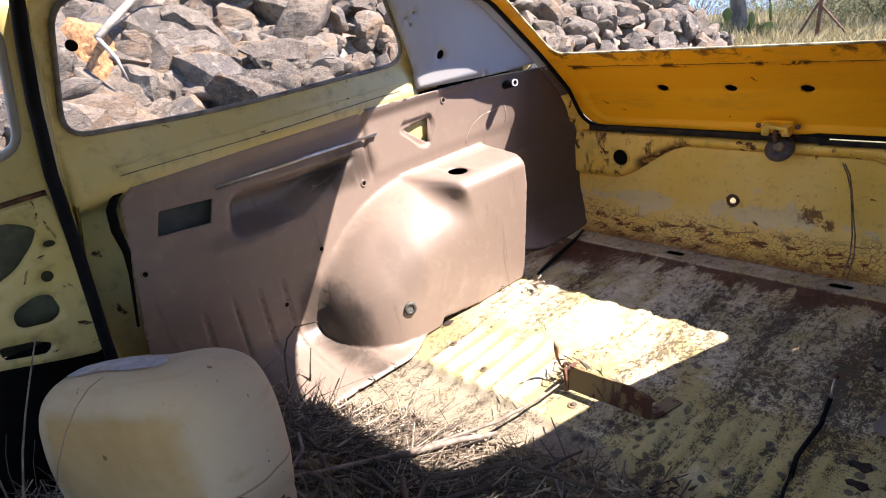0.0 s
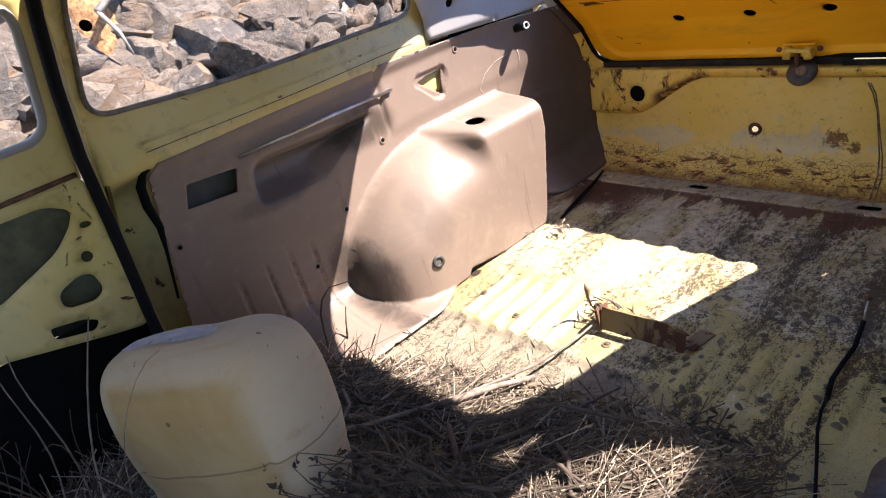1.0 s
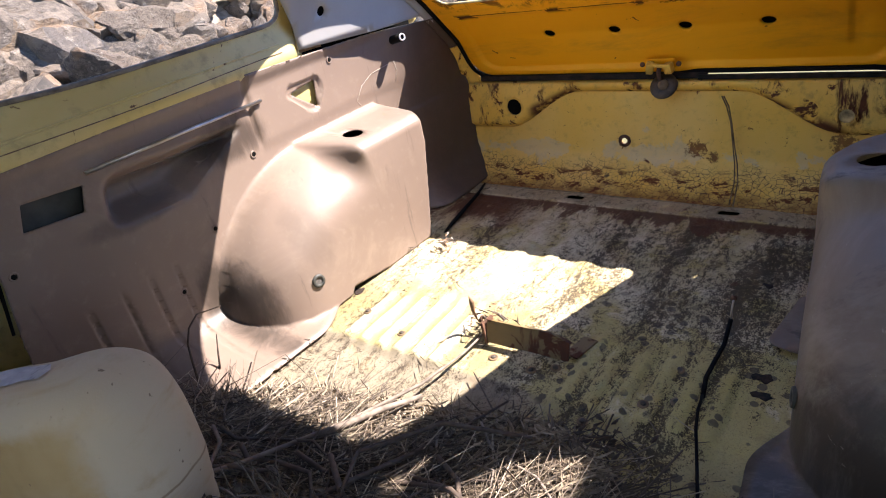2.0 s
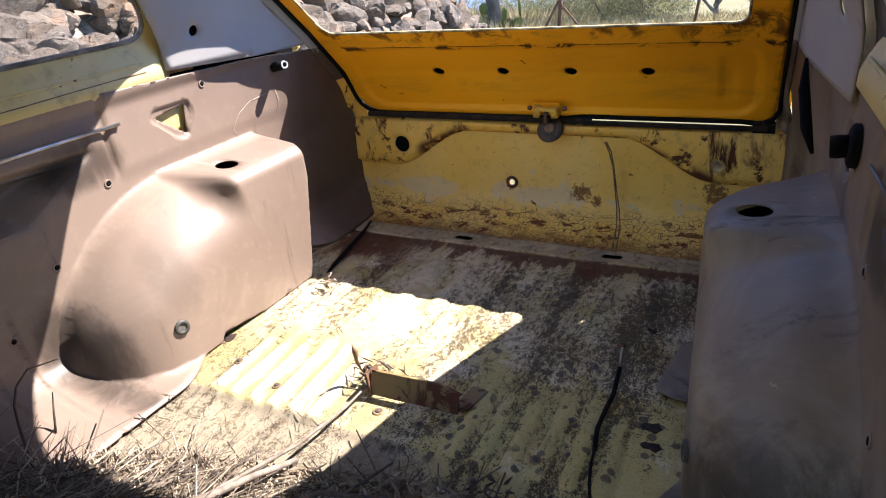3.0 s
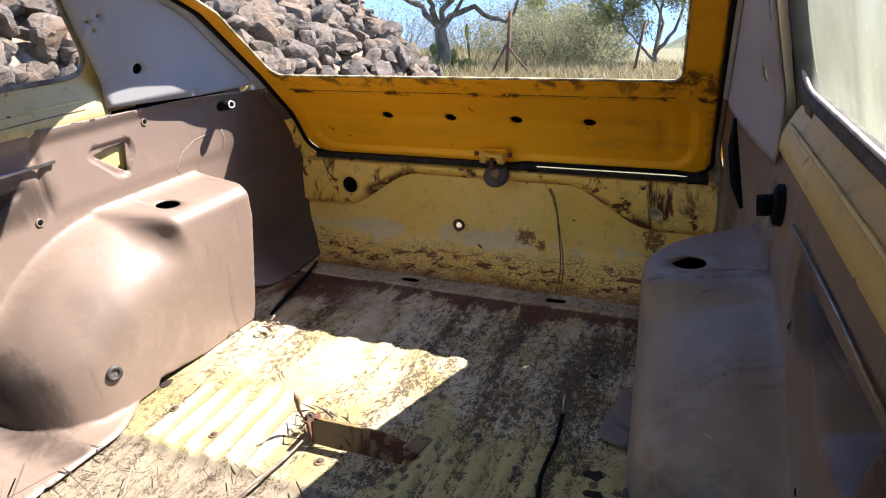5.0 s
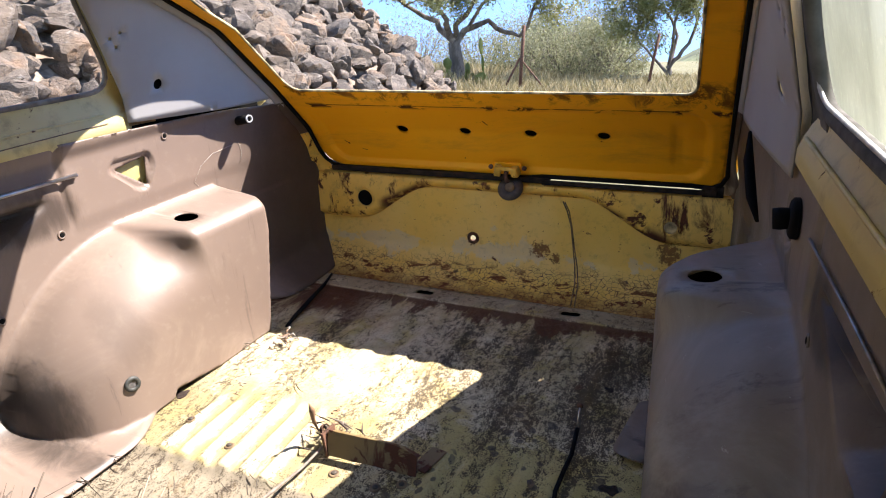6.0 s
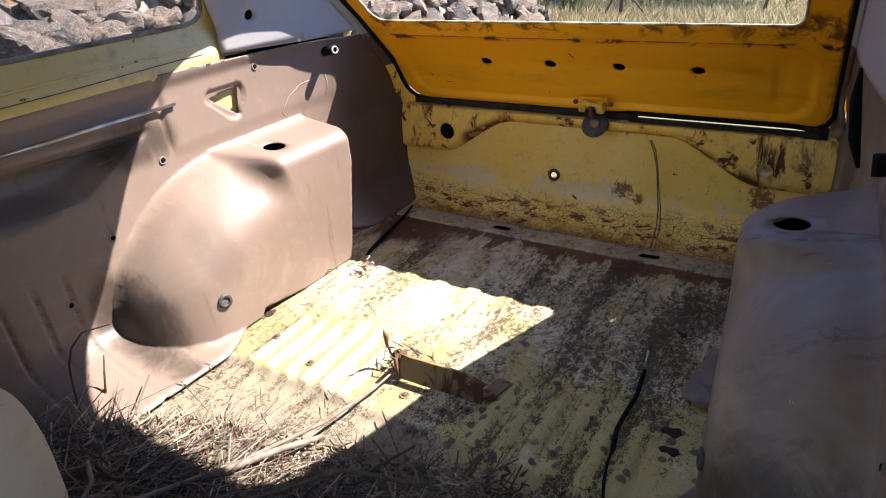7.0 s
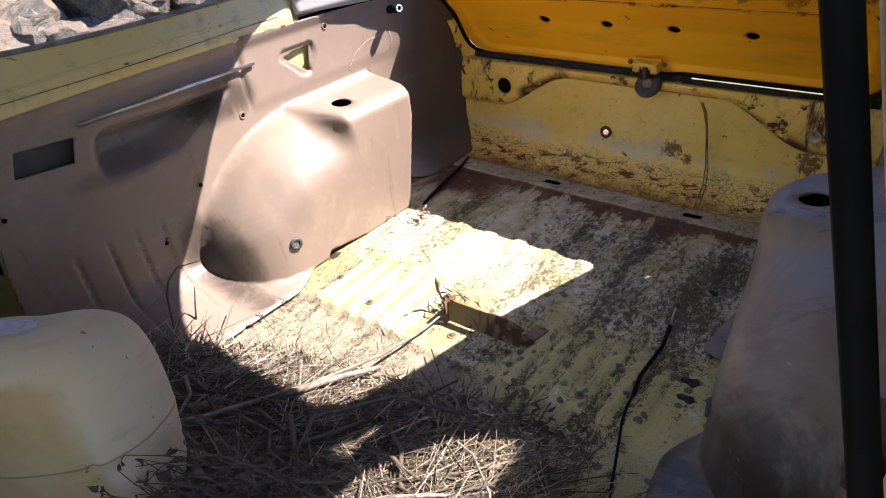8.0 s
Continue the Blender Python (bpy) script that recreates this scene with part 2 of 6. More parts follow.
def cracked_paint():
    n = Nodes("cracked_yellow_paint", 0.6)
    z = n.axis("Z")
    low = n.math("SUBTRACT", 1.0, n.ramp(n.math("ADD", z, n.math("MULTIPLY", n.noise(11, 8, 0.75, 0.5), 0.14)), 0.105, 0.14))
    c = n.mix(n.ramp(n.noise(4, 5), 0.35, 0.65), (0.74, 0.48, 0.09), (0.76, 0.53, 0.15))
    bare = n.ramp(n.math("ADD", n.noise(9, 8, 0.7, 0.4), n.math("MULTIPLY", n.math("SUBTRACT", 1.0, n.ramp(n.math("ABSOLUTE", n.math("SUBTRACT", z, 0.088)), 0.0, 0.045)), 0.15)), 0.61, 0.65)
    c = n.mix(n.math("MULTIPLY", bare, n.math("ADD", 0.25, n.math("MULTIPLY", n.noise(40, 6, 0.75), 0.9))), c, (0.60, 0.50, 0.30))
    gaps = n.math("SUBTRACT", 1.0, n.ramp(n.math("ADD", n.cells(74), n.math("MULTIPLY", n.noise(60, 5, 0.7), 0.16)), 0.085, 0.135))
    gaps = n.math("MULTIPLY", gaps, low)
    c = n.mix(gaps, c, (0.09, 0.05, 0.02))
    foot = n.math("MULTIPLY", n.math("SUBTRACT", 1.0, n.ramp(n.math("ADD", z, n.math("MULTIPLY", n.noise(18, 7, 0.7, 0.4), 0.05)), 0.018, 0.045)), 0.9)
    rust = n.math("MAXIMUM", foot, n.math("MAXIMUM", n.ramp(n.noise(13, 9, 0.72, 0.7), 0.64, 0.68), n.ramp(n.noise(70, 7, 0.75, 0.4), 0.635, 0.675)))
    rlow = n.math("MULTIPLY", n.ramp(n.noise(30, 8, 0.75, 0.4, n.stretch((0.6, 1, 2.0))), 0.53, 0.58), low)
    rust = n.math("MAXIMUM", rust, n.math("MULTIPLY", rlow, n.math("SUBTRACT", 1.0, n.ramp(z, 0.02, 0.09))))
    x = n.axis("X")
    for cx, cz, rx, rz in ((-0.090, 0.116, 0.030, 0.034), (0.118, 0.105, 0.055, 0.045), (0.16, 0.085, 0.03, 0.03), (0.46, 0.13, 0.05, 0.07)):
        off = n.math("ADD", n.math("POWER", n.math("MULTIPLY", n.math("ADD", x, -cx), 1 / rx), 2.0), n.math("POWER", n.math("MULTIPLY", n.math("ADD", z, -cz), 1 / rz), 2.0))
        spot = n.ramp(n.math("SUBTRACT", n.math("MULTIPLY", n.noise(75, 8, 0.78, 0.5), 2.6), off), 0.98, 1.22)
        rust = n.math("MAXIMUM", rust, n.math("MULTIPLY", spot, 0.85))
    c = n.mix(rust, c, n.mix(n.noise(60, 4), (0.21, 0.058, 0.014), (0.045, 0.014, 0.007)))
    c = n.mix(n.math("MULTIPLY", n.ramp(n.noise(40, 6, 0.7), 0.5, 0.8), 0.4), c, (0.12, 0.08, 0.03))
    n.bump(n.math("MAXIMUM", gaps, rust), 0.6, 0.0015)
    return n.done(c, n.math("ADD", 0.45, n.math("MULTIPLY", rust, 0.4)))


def rock_stone(island=False):
    n = Nodes("rock_rubble" if island else "rock_stone", 0.9)
    base = n.colors(n.random(island), [(0.0, (0.045, 0.040, 0.037)), (0.25, (0.115, 0.092, 0.074)), (0.45, (0.165, 0.122, 0.086)), (0.65, (0.078, 0.071, 0.068)), (0.85, (0.185, 0.115, 0.064)), (1.0, (0.205, 0.172, 0.138))])
    c = n.mix(n.ramp(n.noise(9, 8, 0.75, 0.6), 0.42, 0.62), base, (0.16, 0.128, 0.102))
    c = n.mix(n.math("MULTIPLY", n.ramp(n.noise(22, 9, 0.78, 0.4), 0.50, 0.62), 0.75), c, (0.038, 0.032, 0.028))
    c = n.mix(n.math("MULTIPLY", n.ramp(n.noise(14, 7, 0.7, 0.5), 0.58, 0.66), 0.6), c, (0.30, 0.265, 0.225))
    c = n.mix(n.math("MULTIPLY", n.ramp(n.noise(3, 3), 0.58, 0.7), 0.35), c, (0.30, 0.155, 0.065))
    n.bump(n.noise(34, 9, 0.75, 0.4), 0.9, 0.016)
    n.bump(n.noise(9, 7, 0.7, 0.5, n.stretch((1, 1, 3.0))), 0.8, 0.03)
    return n.done(c)


def foam_stuff():
    n = Nodes("yellowed_foam", 0.85)
    c = n.mix(n.ramp(n.noise(5, 4, 0.6, 0.5), 0.35, 0.65), (0.335, 0.21, 0.082), (0.385, 0.262, 0.125))
    out = n.math("MAXIMUM", n.math("ABSOLUTE", n.axis("X")), n.math("ABSOLUTE", n.axis("Z")))
    c = n.mix(n.ramp(n.math("ADD", out, n.math("MULTIPLY", n.noise(7, 5, 0.7), 0.10)), 0.165, 0.205), c, (0.41, 0.32, 0.215))
    # fold and crease shade drawn into the colour as darker bands
    folds = n.ramp(n.noise(4, 7, 0.7, 0.6, n.stretch((0.35, 1, 3.2))), 0.52, 0.66)
    c = n.mix(n.math("MULTIPLY", folds, 0.5), c, (0.30, 0.19, 0.075))
    zz = n.math("ADD", n.axis("Z"), n.math("ADD", 0.0, n.math("ADD", n.math("MULTIPLY", n.axis("X"), -0.06), n.math("MULTIPLY", n.noise(9, 5, 0.6), 0.014))))
    crease = n.math("MULTIPLY", n.math("SUBTRACT", 1.0, n.ramp(n.math("ABSOLUTE", zz), 0.0006, 0.0028)), n.ramp(n.noise(8, 4), 0.35, 0.5))
    c = n.mix(n.math("MULTIPLY", crease, 0.75), c, (0.16, 0.095, 0.045))
    specks = n.ramp(n.noise(45, 3, 0.5), 0.70, 0.74)
    c = n.mix(n.math("MULTIPLY", specks, 0.8), c, (0.10, 0.06, 0.03))
    c = n.mix(n.math("MULTIPLY", n.ramp(n.noise(14, 6, 0.7), 0.55, 0.75), 0.35), c, (0.24, 0.155, 0.06))
    n.bump(n.noise(300, 3), 0.3, 0.001)
    n.bump(n.noise(12, 4), 0.3, 0.004)
    return n.done(c)


def label_paper():
    n = Nodes("worn_label_paper", 0.55)
    c = n.mix(n.ramp(n.noise(40, 5, 0.7), 0.4, 0.65), (0.33, 0.31, 0.33), (0.46, 0.44, 0.44))
    marks = n.math("MULTIPLY", n.ramp(n.noise(60, 4, 0.7, 0.5, n.stretch((3, 0.5, 1))), 0.56, 0.62), n.ramp(n.noise(14, 3), 0.42, 0.52))
    c = n.mix(n.math("MULTIPLY", marks, 0.75), c, (0.08, 0.07, 0.07))
    n.bump(n.noise(50, 5), 0.35, 0.002)
    return n.done(c)


def straw_stuff():
    n = Nodes("dry_straw", 0.7)
    c = n.colors(n.random(True), [(0.0, (0.025, 0.018, 0.014)), (0.42, (0.065, 0.047, 0.035)), (0.72, (0.155, 0.12, 0.088)), (1.0, (0.44, 0.365, 0.265))])
    return n.done(n.mix(n.math("MULTIPLY", n.noise(60, 4), 0.35), c, (0.12, 0.09, 0.06)))


def chaff_stuff():
    n = Nodes("pale_chaff", 0.75)
    c = n.colors(n.random(True), [(0.0, (0.05, 0.036, 0.026)), (0.35, (0.16, 0.12, 0.085)), (0.7, (0.24, 0.19, 0.135)), (1.0, (0.45, 0.375, 0.28))])
    return n.done(n.mix(n.math("MULTIPLY", n.noise(90, 4), 0.4), c, (0.12, 0.09, 0.06)))


def leaf_stuff(name, a, b, d):
    n = Nodes(name, 0.55)
    c = n.colors(n.random(True), [(0.0, a), (0.5, b), (1.0, d)])
    thin = n.t.nodes.new("ShaderNodeBsdfTranslucent")
    n.put(c, thin.inputs["Color"])
    both = n.t.nodes.new("ShaderNodeMixShader")
    both.inputs[0].default_value = 0.45
    n.put(n.bsdf.outputs[0], both.inputs[1])
    n.put(thin.outputs[0], both.inputs[2])
    n.put(both.outputs[0], n.t.nodes["Material Output"].inputs["Surface"])
    n.bsdf.inputs["Specular IOR Level"].default_value = 0.25
    return n.done(c)


def bark_stuff():
    n = Nodes("grey_bark", 0.9)
    c = n.mix(n.ramp(n.noise(6, 7, 0.7, 0.5, n.stretch((1, 1, 0.3))), 0.35, 0.65), (0.07, 0.055, 0.045), (0.19, 0.155, 0.13))
    n.bump(n.noise(20, 6, 0.7, 0.4, n.stretch((1, 1, 0.25))), 0.8, 0.02)
    return n.done(c)


def dry_ground():
    n = Nodes("dry_ground", 0.95)
    c = n.mix(n.ramp(n.noise(0.6, 6), 0.35, 0.65), (0.13, 0.122, 0.055), (0.10, 0.10, 0.045))
    c = n.mix(n.ramp(n.noise(9, 7, 0.7), 0.4, 0.7), c, (0.17, 0.148, 0.08))
    n.bump(n.noise(12, 8, 0.7), 0.8, 0.05)
    return n.done(c)


def dirty_glass():
    n = Nodes("dirty_glass", 0.12)
    n.bsdf.inputs["Transmission Weight"].default_value = 1.0
    n.bsdf.inputs["IOR"].default_value = 1.1
    runs = n.ramp(n.noise(7, 8, 0.75, 0.5, n.stretch((1, 1, 0.18))), 0.30, 0.70)
    specks = n.ramp(n.noise(90, 5, 0.7), 0.55, 0.72)
    dust = n.t.nodes.new("ShaderNodeBsdfDiffuse")
    n.put(n.mix(runs, (0.50, 0.52, 0.44), (0.34, 0.36, 0.30)), dust.inputs["Color"])
    haze = n.t.nodes.new("ShaderNodeBsdfTranslucent")
    n.put(n.mix(runs, (0.24, 0.25, 0.205), (0.13, 0.14, 0.115)), haze.inputs["Color"])
    film = n.t.nodes.new("ShaderNodeMixShader")
    film.inputs[0].default_value = 0.6
    n.put(dust.outputs[0], film.inputs[1])
    n.put(haze.outputs[0], film.inputs[2])
    mix = n.t.nodes.new("ShaderNodeMixShader")
    n.put(n.math("ADD", n.math("ADD", 0.74, n.math("MULTIPLY", runs, 0.14)), n.math("MULTIPLY", specks, 0.10)), mix.inputs[0])
    n.put(n.bsdf.outputs[0], mix.inputs[1])
    n.put(film.outputs[0], mix.inputs[2])
    n.put(mix.outputs[0], n.t.nodes["Material Output"].inputs["Surface"])
    return n.done((0.93, 0.96, 0.93))


def beam_paint():
    n = Nodes("streaked_yellow_paint", 0.5)
    x, z = n.axis("X"), n.axis("Z")
    c = n.mix(n.ramp(n.noise(4, 5), 0.35, 0.65), (0.74, 0.46, 0.07), (0.76, 0.51, 0.12))
    c = n.mix(n.math("MULTIPLY", n.ramp(n.noise(26, 6, 0.7), 0.48, 0.75), 0.5), c, (0.10, 0.06, 0.03))
    spots = n.ramp(n.noise(24, 7, 0.7, 0.5), 0.57, 0.63)
    streak = n.ramp(n.noise(13, 7, 0.7, 0.4, n.stretch((1, 1, 0.25))), 0.54, 0.62)
    corner = n.math("MULTIPLY", n.ramp(x, 0.30, 0.60), n.ramp(n.noise(11, 8, 0.72, 0.6, n.stretch((1, 1, 0.7))), 0.48, 0.62))
    left = n.math("MULTIPLY", n.math("MULTIPLY", n.ramp(x, -0.40, -0.36), n.math("SUBTRACT", 1.0, n.ramp(x, -0.25, -0.20))), n.math("MULTIPLY", n.math("SUBTRACT", 1.0, n.ramp(n.math("SUBTRACT", z, n.math("MULTIPLY", x, 0.42)), 0.370, 0.395)), n.ramp(n.noise(20, 6), 0.36, 0.48)))
    right = n.math("MULTIPLY", n.math("MULTIPLY", n.ramp(x, 0.25, 0.30), n.math("SUBTRACT", 1.0, n.ramp(x, 0.44, 0.48))), n.math("MULTIPLY", n.math("SUBTRACT", 1.0, n.ramp(n.math("ADD", z, n.math("MULTIPLY", x, 0.42)), 0.362, 0.39)), n.ramp(n.noise(18, 6), 0.40, 0.52)))
    left = n.math("MAXIMUM", left, right)
    mask = n.math("MAXIMUM", n.math("MAXIMUM", spots, streak), n.math("MAXIMUM", corner, left))
    c = n.mix(mask, c, n.mix(n.noise(60, 4), (0.145, 0.040, 0.012), (0.025, 0.010, 0.006)))
    n.bump(mask, 0.6, 0.0015)
    return n.done(c, n.math("ADD", 0.42, n.math("MULTIPLY", mask, 0.45)))


def hatch_paint():
    n = Nodes("amber_yellow_paint", 0.4)
    x, z = n.axis("X"), n.axis("Z")
    c = n.mix(n.ramp(n.noise(2.5, 5), 0.35, 0.7), (0.92, 0.42, 0.010), (0.94, 0.45, 0.018))
    c = n.mix(n.math("MULTIPLY", n.ramp(n.noise(5, 7, 0.7, 0.4, n.stretch((0.4, 1, 1.6))), 0.5, 0.75), 0.45), c, (0.33, 0.16, 0.03))
    near = n.math("SUBTRACT", 1.0, n.ramp(n.math("ABSOLUTE", n.math("SUBTRACT", z, 0.524)), 0.002, 0.013))
    chips = n.math("MULTIPLY", near, n.ramp(n.noise(19, 6, 0.6, 0.3, n.stretch((0.7, 0, 1))), 0.525, 0.555))
    # shade of the recess's top crease, painted as a broken dark line
    seam = n.math("MULTIPLY", n.math("SUBTRACT", 1.0, n.ramp(n.math("ABSOLUTE", n.math("SUBTRACT", z, n.math("ADD", 0.5255, n.math("MULTIPLY", n.noise(14, 3), 0.003)))), 0.0005, 0.0018)), n.math("MULTIPLY", n.math("SUBTRACT", 1.0, n.ramp(n.math("ABSOLUTE", x), 0.45, 0.49)), n.ramp(n.noise(9, 5, 0.7), 0.40, 0.48)))
    sill = n.math("MULTIPLY", n.ramp(z, 0.53, 0.56), n.ramp(n.noise(13, 7, 0.7, 0.5), 0.51, 0.62))
    border = n.math("MAXIMUM", n.ramp(n.math("ABSOLUTE", x), 0.545, 0.572), n.math("MAXIMUM", n.math("SUBTRACT", 1.0, n.ramp(z, 0.314, 0.330)), n.math("MULTIPLY", n.ramp(z, 0.560, 0.572), n.math("SUBTRACT", 1.0, n.ramp(z, 0.573, 0.58)))))
    sill = n.math("MULTIPLY", sill, n.math("SUBTRACT", 1.0, n.ramp(z, 0.58, 0.61)))
    sill = n.math("MAXIMUM", sill, n.math("MULTIPLY", n.math("MULTIPLY", border, 0.4), n.ramp(n.noise(20, 6, 0.65, 0.4), 0.55, 0.64)))
    spots = n.ramp(n.noise(26, 6, 0.65, 0.6), 0.685, 0.71)
    drip = n.math("MULTIPLY", n.ramp(n.noise(17, 5, 0.6, 0.1, n.stretch((1, 0, 0.10))), 0.60, 0.66), n.math("MULTIPLY", n.ramp(n.math("ADD", z, n.math("MULTIPLY", n.noise(30, 4, 0.6, 0, n.stretch((1, 0, 0.05))), 0.05)), 0.553, 0.575), n.math("SUBTRACT", 1.0, n.ramp(z, 0.585, 0.60))))
    c = n.mix(n.math("MULTIPLY", drip, 0.75), c, (0.14, 0.045, 0.015))
    right = n.math("MULTIPLY", n.ramp(x, 0.33, 0.42), n.math("MULTIPLY", n.ramp(z, 0.525, 0.55), n.math("MULTIPLY", n.math("SUBTRACT", 1.0, n.ramp(z, 0.59, 0.61)), n.ramp(n.noise(22, 7, 0.75, 0.5), 0.47, 0.58))))
    spots = n.math("MAXIMUM", spots, n.math("MULTIPLY", right, 0.85))
    mask = n.math("MAXIMUM", n.math("MAXIMUM", seam, spots), n.math("MAXIMUM", chips, n.math("MULTIPLY", sill, 0.8)))
    c = n.mix(mask, c, n.mix(n.noise(60, 4), (0.15, 0.048, 0.018), (0.025, 0.012, 0.008)))
    n.bump(mask, 0.5, 0.001)
    n.bump(n.noise(14, 3), 0.08, 0.003)
    n.bsdf.inputs["Specular IOR Level"].default_value = 0.25
    return n.done(c, n.math("ADD", 0.45, n.math("MULTIPLY", mask, 0.4)))


BEAM = beam_paint()
YELLOW = car_paint("faded_yellow_paint", (0.50, 0.395, 0.13), (0.55, 0.465, 0.22))
HATCH_YELLOW = hatch_paint()
FLOOR = floor_paint()
CRACKED = cracked_paint()
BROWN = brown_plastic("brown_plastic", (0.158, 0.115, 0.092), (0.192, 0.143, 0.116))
# right-hand copy of the brown: darkened for shade, plus grime and scuffs
GRIMY_SHADED_BROWN = brown_plastic("grimy_shaded_brown_plastic", (0.134, 0.106, 0.087), (0.178, 0.144, 0.120), 0.6)
GREY = plain("grey_vinyl", (0.265, 0.26, 0.26), 0.55, 0, 0.06, 6)
RUBBER_GREY = plain("weathered_grey_rubber", (0.060, 0.060, 0.056), 0.85, 0, 0.6, 14)
OLD_RUBBER = plain("brown_old_rubber", (0.13, 0.115, 0.095), 0.8, 0, 0.5, 25)
# shade of the hatch gap and its rust in one near-black colour
GAP = plain("rusty_gap_shade", (0.016, 0.010, 0.007), 0.95, 0, 0.9, 40)
RUST_EDGE = plain("orange_rust", (0.36, 0.19, 0.07), 0.8, 0, 0.5, 40)
PALE_THREAD = plain("pale_thread", (0.6, 0.56, 0.5), 0.7)
BLACK = plain("black_rubber", (0.005, 0.005, 0.006), 0.85)
BLACK.node_tree.nodes["Principled BSDF"].inputs["Specular IOR Level"].default_value = 0.15
# near-black that stands in for unlit depth in holes and gaps
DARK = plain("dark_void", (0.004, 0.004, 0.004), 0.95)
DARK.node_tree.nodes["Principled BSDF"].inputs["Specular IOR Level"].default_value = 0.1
STEEL = plain("bare_steel", (0.45, 0.44, 0.43), 0.3, 1.0, 0.2)
STRIKER_GREY = plain("worn_grey_plastic", (0.11, 0.10, 0.095), 0.6, 0, 0.5, 60)
# darker copy of the bare steel for the rod on the shaded side
SHADED_STEEL = plain("shaded_steel", (0.22, 0.21, 0.20), 0.45, 1.0, 0.4)
RUST = plain("rusted_steel", (0.09, 0.04, 0.022), 0.85, 0, 0.6, 45)
LIP = plain("pale_lip", (0.42, 0.34, 0.18), 0.6, 0, 0.8, 30)
FADED = plain("faded_silver_paper", (0.42, 0.42, 0.43), 0.5, 0, 0.25, 40)
SLATE = plain("slate_plastic", (0.035, 0.036, 0.032), 0.6)
ROTTEN = plain("rotten_steel", (0.022, 0.012, 0.008), 0.95, 0, 0.8, 90)
STEM = plain("grey_stem", (0.17, 0.135, 0.11), 0.8, 0, 0.4, 50)
GRIMY = plain("grimy_yellow_steel", (0.15, 0.10, 0.055), 0.75, 0, 0.6, 35)
ORANGE_ROCK = plain("orange_rock", (0.27, 0.13, 0.055), 0.9, 0, 0.5, 22)
ROCK = rock_stone()
RUBBLE = rock_stone(True)
FOAM = foam_stuff()
LABEL_PAPER = label_paper()
STRAW = straw_stuff()
CHAFF = chaff_stuff()
TWIG = plain("dry_twig", (0.06, 0.042, 0.032), 0.8, 0, 0.4, 60)
PALE_WOOD = plain("bleached_wood", (0.23, 0.20, 0.168), 0.8, 0, 0.3, 25)
BARK = bark_stuff()
LEAF = leaf_stuff("olive_leaves", (0.16, 0.17, 0.06), (0.27, 0.27, 0.105), (0.38, 0.37, 0.20))
BUSH = leaf_stuff("grey_bush_leaves", (0.14, 0.145, 0.075), (0.22, 0.225, 0.125), (0.33, 0.325, 0.21))
CACTUS = leaf_stuff("cactus_green", (0.10, 0.13, 0.035), (0.16, 0.19, 0.06), (0.27, 0.27, 0.09))
GRASS = leaf_stuff("dry_grass", (0.15, 0.13, 0.06), (0.27, 0.225, 0.12), (0.40, 0.335, 0.21))
GROUND = dry_ground()
GLASS = dirty_glass()


# ---- builders ----
def thing(name, label, category, group="", kind="", at=(0, 0, 0)):
    ob = new(name)
    ob.location = at
    ob.empty_display_size = 0.1
    return tagged(ob, label, category, group, kind)


def mesh_of(verts, faces, smooth=True):
    me = bpy.data.meshes.new("mesh")
    me.from_pydata([tuple(map(float, v)) for v in verts], [], [tuple(map(int, f)) for f in faces])
    me.update()
    if smooth:
        me.shade_smooth()
    return me


def part(name, data, material, parent=None, label="", thick=0.0, offset=-1.0):
    """Links a bmesh or a mesh as one object under its thing."""
    if isinstance(data, bmesh.types.BMesh):
        me = bpy.data.meshes.new(name)
        data.to_mesh(me)
        data.free()
        data = me
    ob = new(name, data)
    if material is not None:
        if data.materials:
            data.materials[0] = material
        else:
            data.materials.append(material)
    ob.parent = parent
    if parent is not None:
        chain, m = parent, Matrix.Identity(4)
        while chain is not None:
            m = chain.matrix_basis @ m
            chain = chain.parent
        ob.matrix_parent_inverse = m.inverted()
    if thick:
        mod = ob.modifiers.new("thickness", "SOLIDIFY")
        mod.thickness, mod.offset = thick, offset
    return tagged(ob, label)


def inside(px, py, poly):
    hit = np.zeros(len(px), bool)
    for (x0, y0), (x1, y1) in zip(poly, poly[1:] + poly[:1]):
        cross = (y0 > py) != (y1 > py)
        if y1 != y0:
            hit ^= cross & (px < (x1 - x0) * (py - y0) / (y1 - y0) + x0)
    return hit


def walked(poly, step):
    out = []
    for (x0, y0), (x1, y1) in zip(poly, poly[1:] + poly[:1]):
        k = max(1, int(math.hypot(x1 - x0, y1 - y0) / step))
        out += [(x0 + (x1 - x0) * i / k, y0 + (y1 - y0) * i / k) for i in range(k)]
    return out


def rounded(poly, radius, steps=6):
    """Rounds the corners of a polygon; radius: one number or one per corner."""
    out, count = [], len(poly)
    for i, p in enumerate(poly):
        r = radius if isinstance(radius, (int, float)) else radius[i]
        p, a, b = Vector(p), Vector(poly[i - 1]), Vector(poly[(i + 1) % count])
        if r <= 0:
            out.append(tuple(p))
            continue
        u, w = (a - p), (b - p)
        r = min(r, u.length * 0.49, w.length * 0.49)
        s, e = p + u.normalized() * r, p + w.normalized() * r
        for k in range(steps + 1):
            t = k / steps
            out.append(tuple(s * (1 - t) ** 2 + p * 2 * t * (1 - t) + e * t * t))
    return out


def oval(cx, cy, rx, ry, count=14):
    return [(cx + rx * math.cos(2 * math.pi * k / count), cy + ry * math.sin(2 * math.pi * k / count)) for k in range(count)]


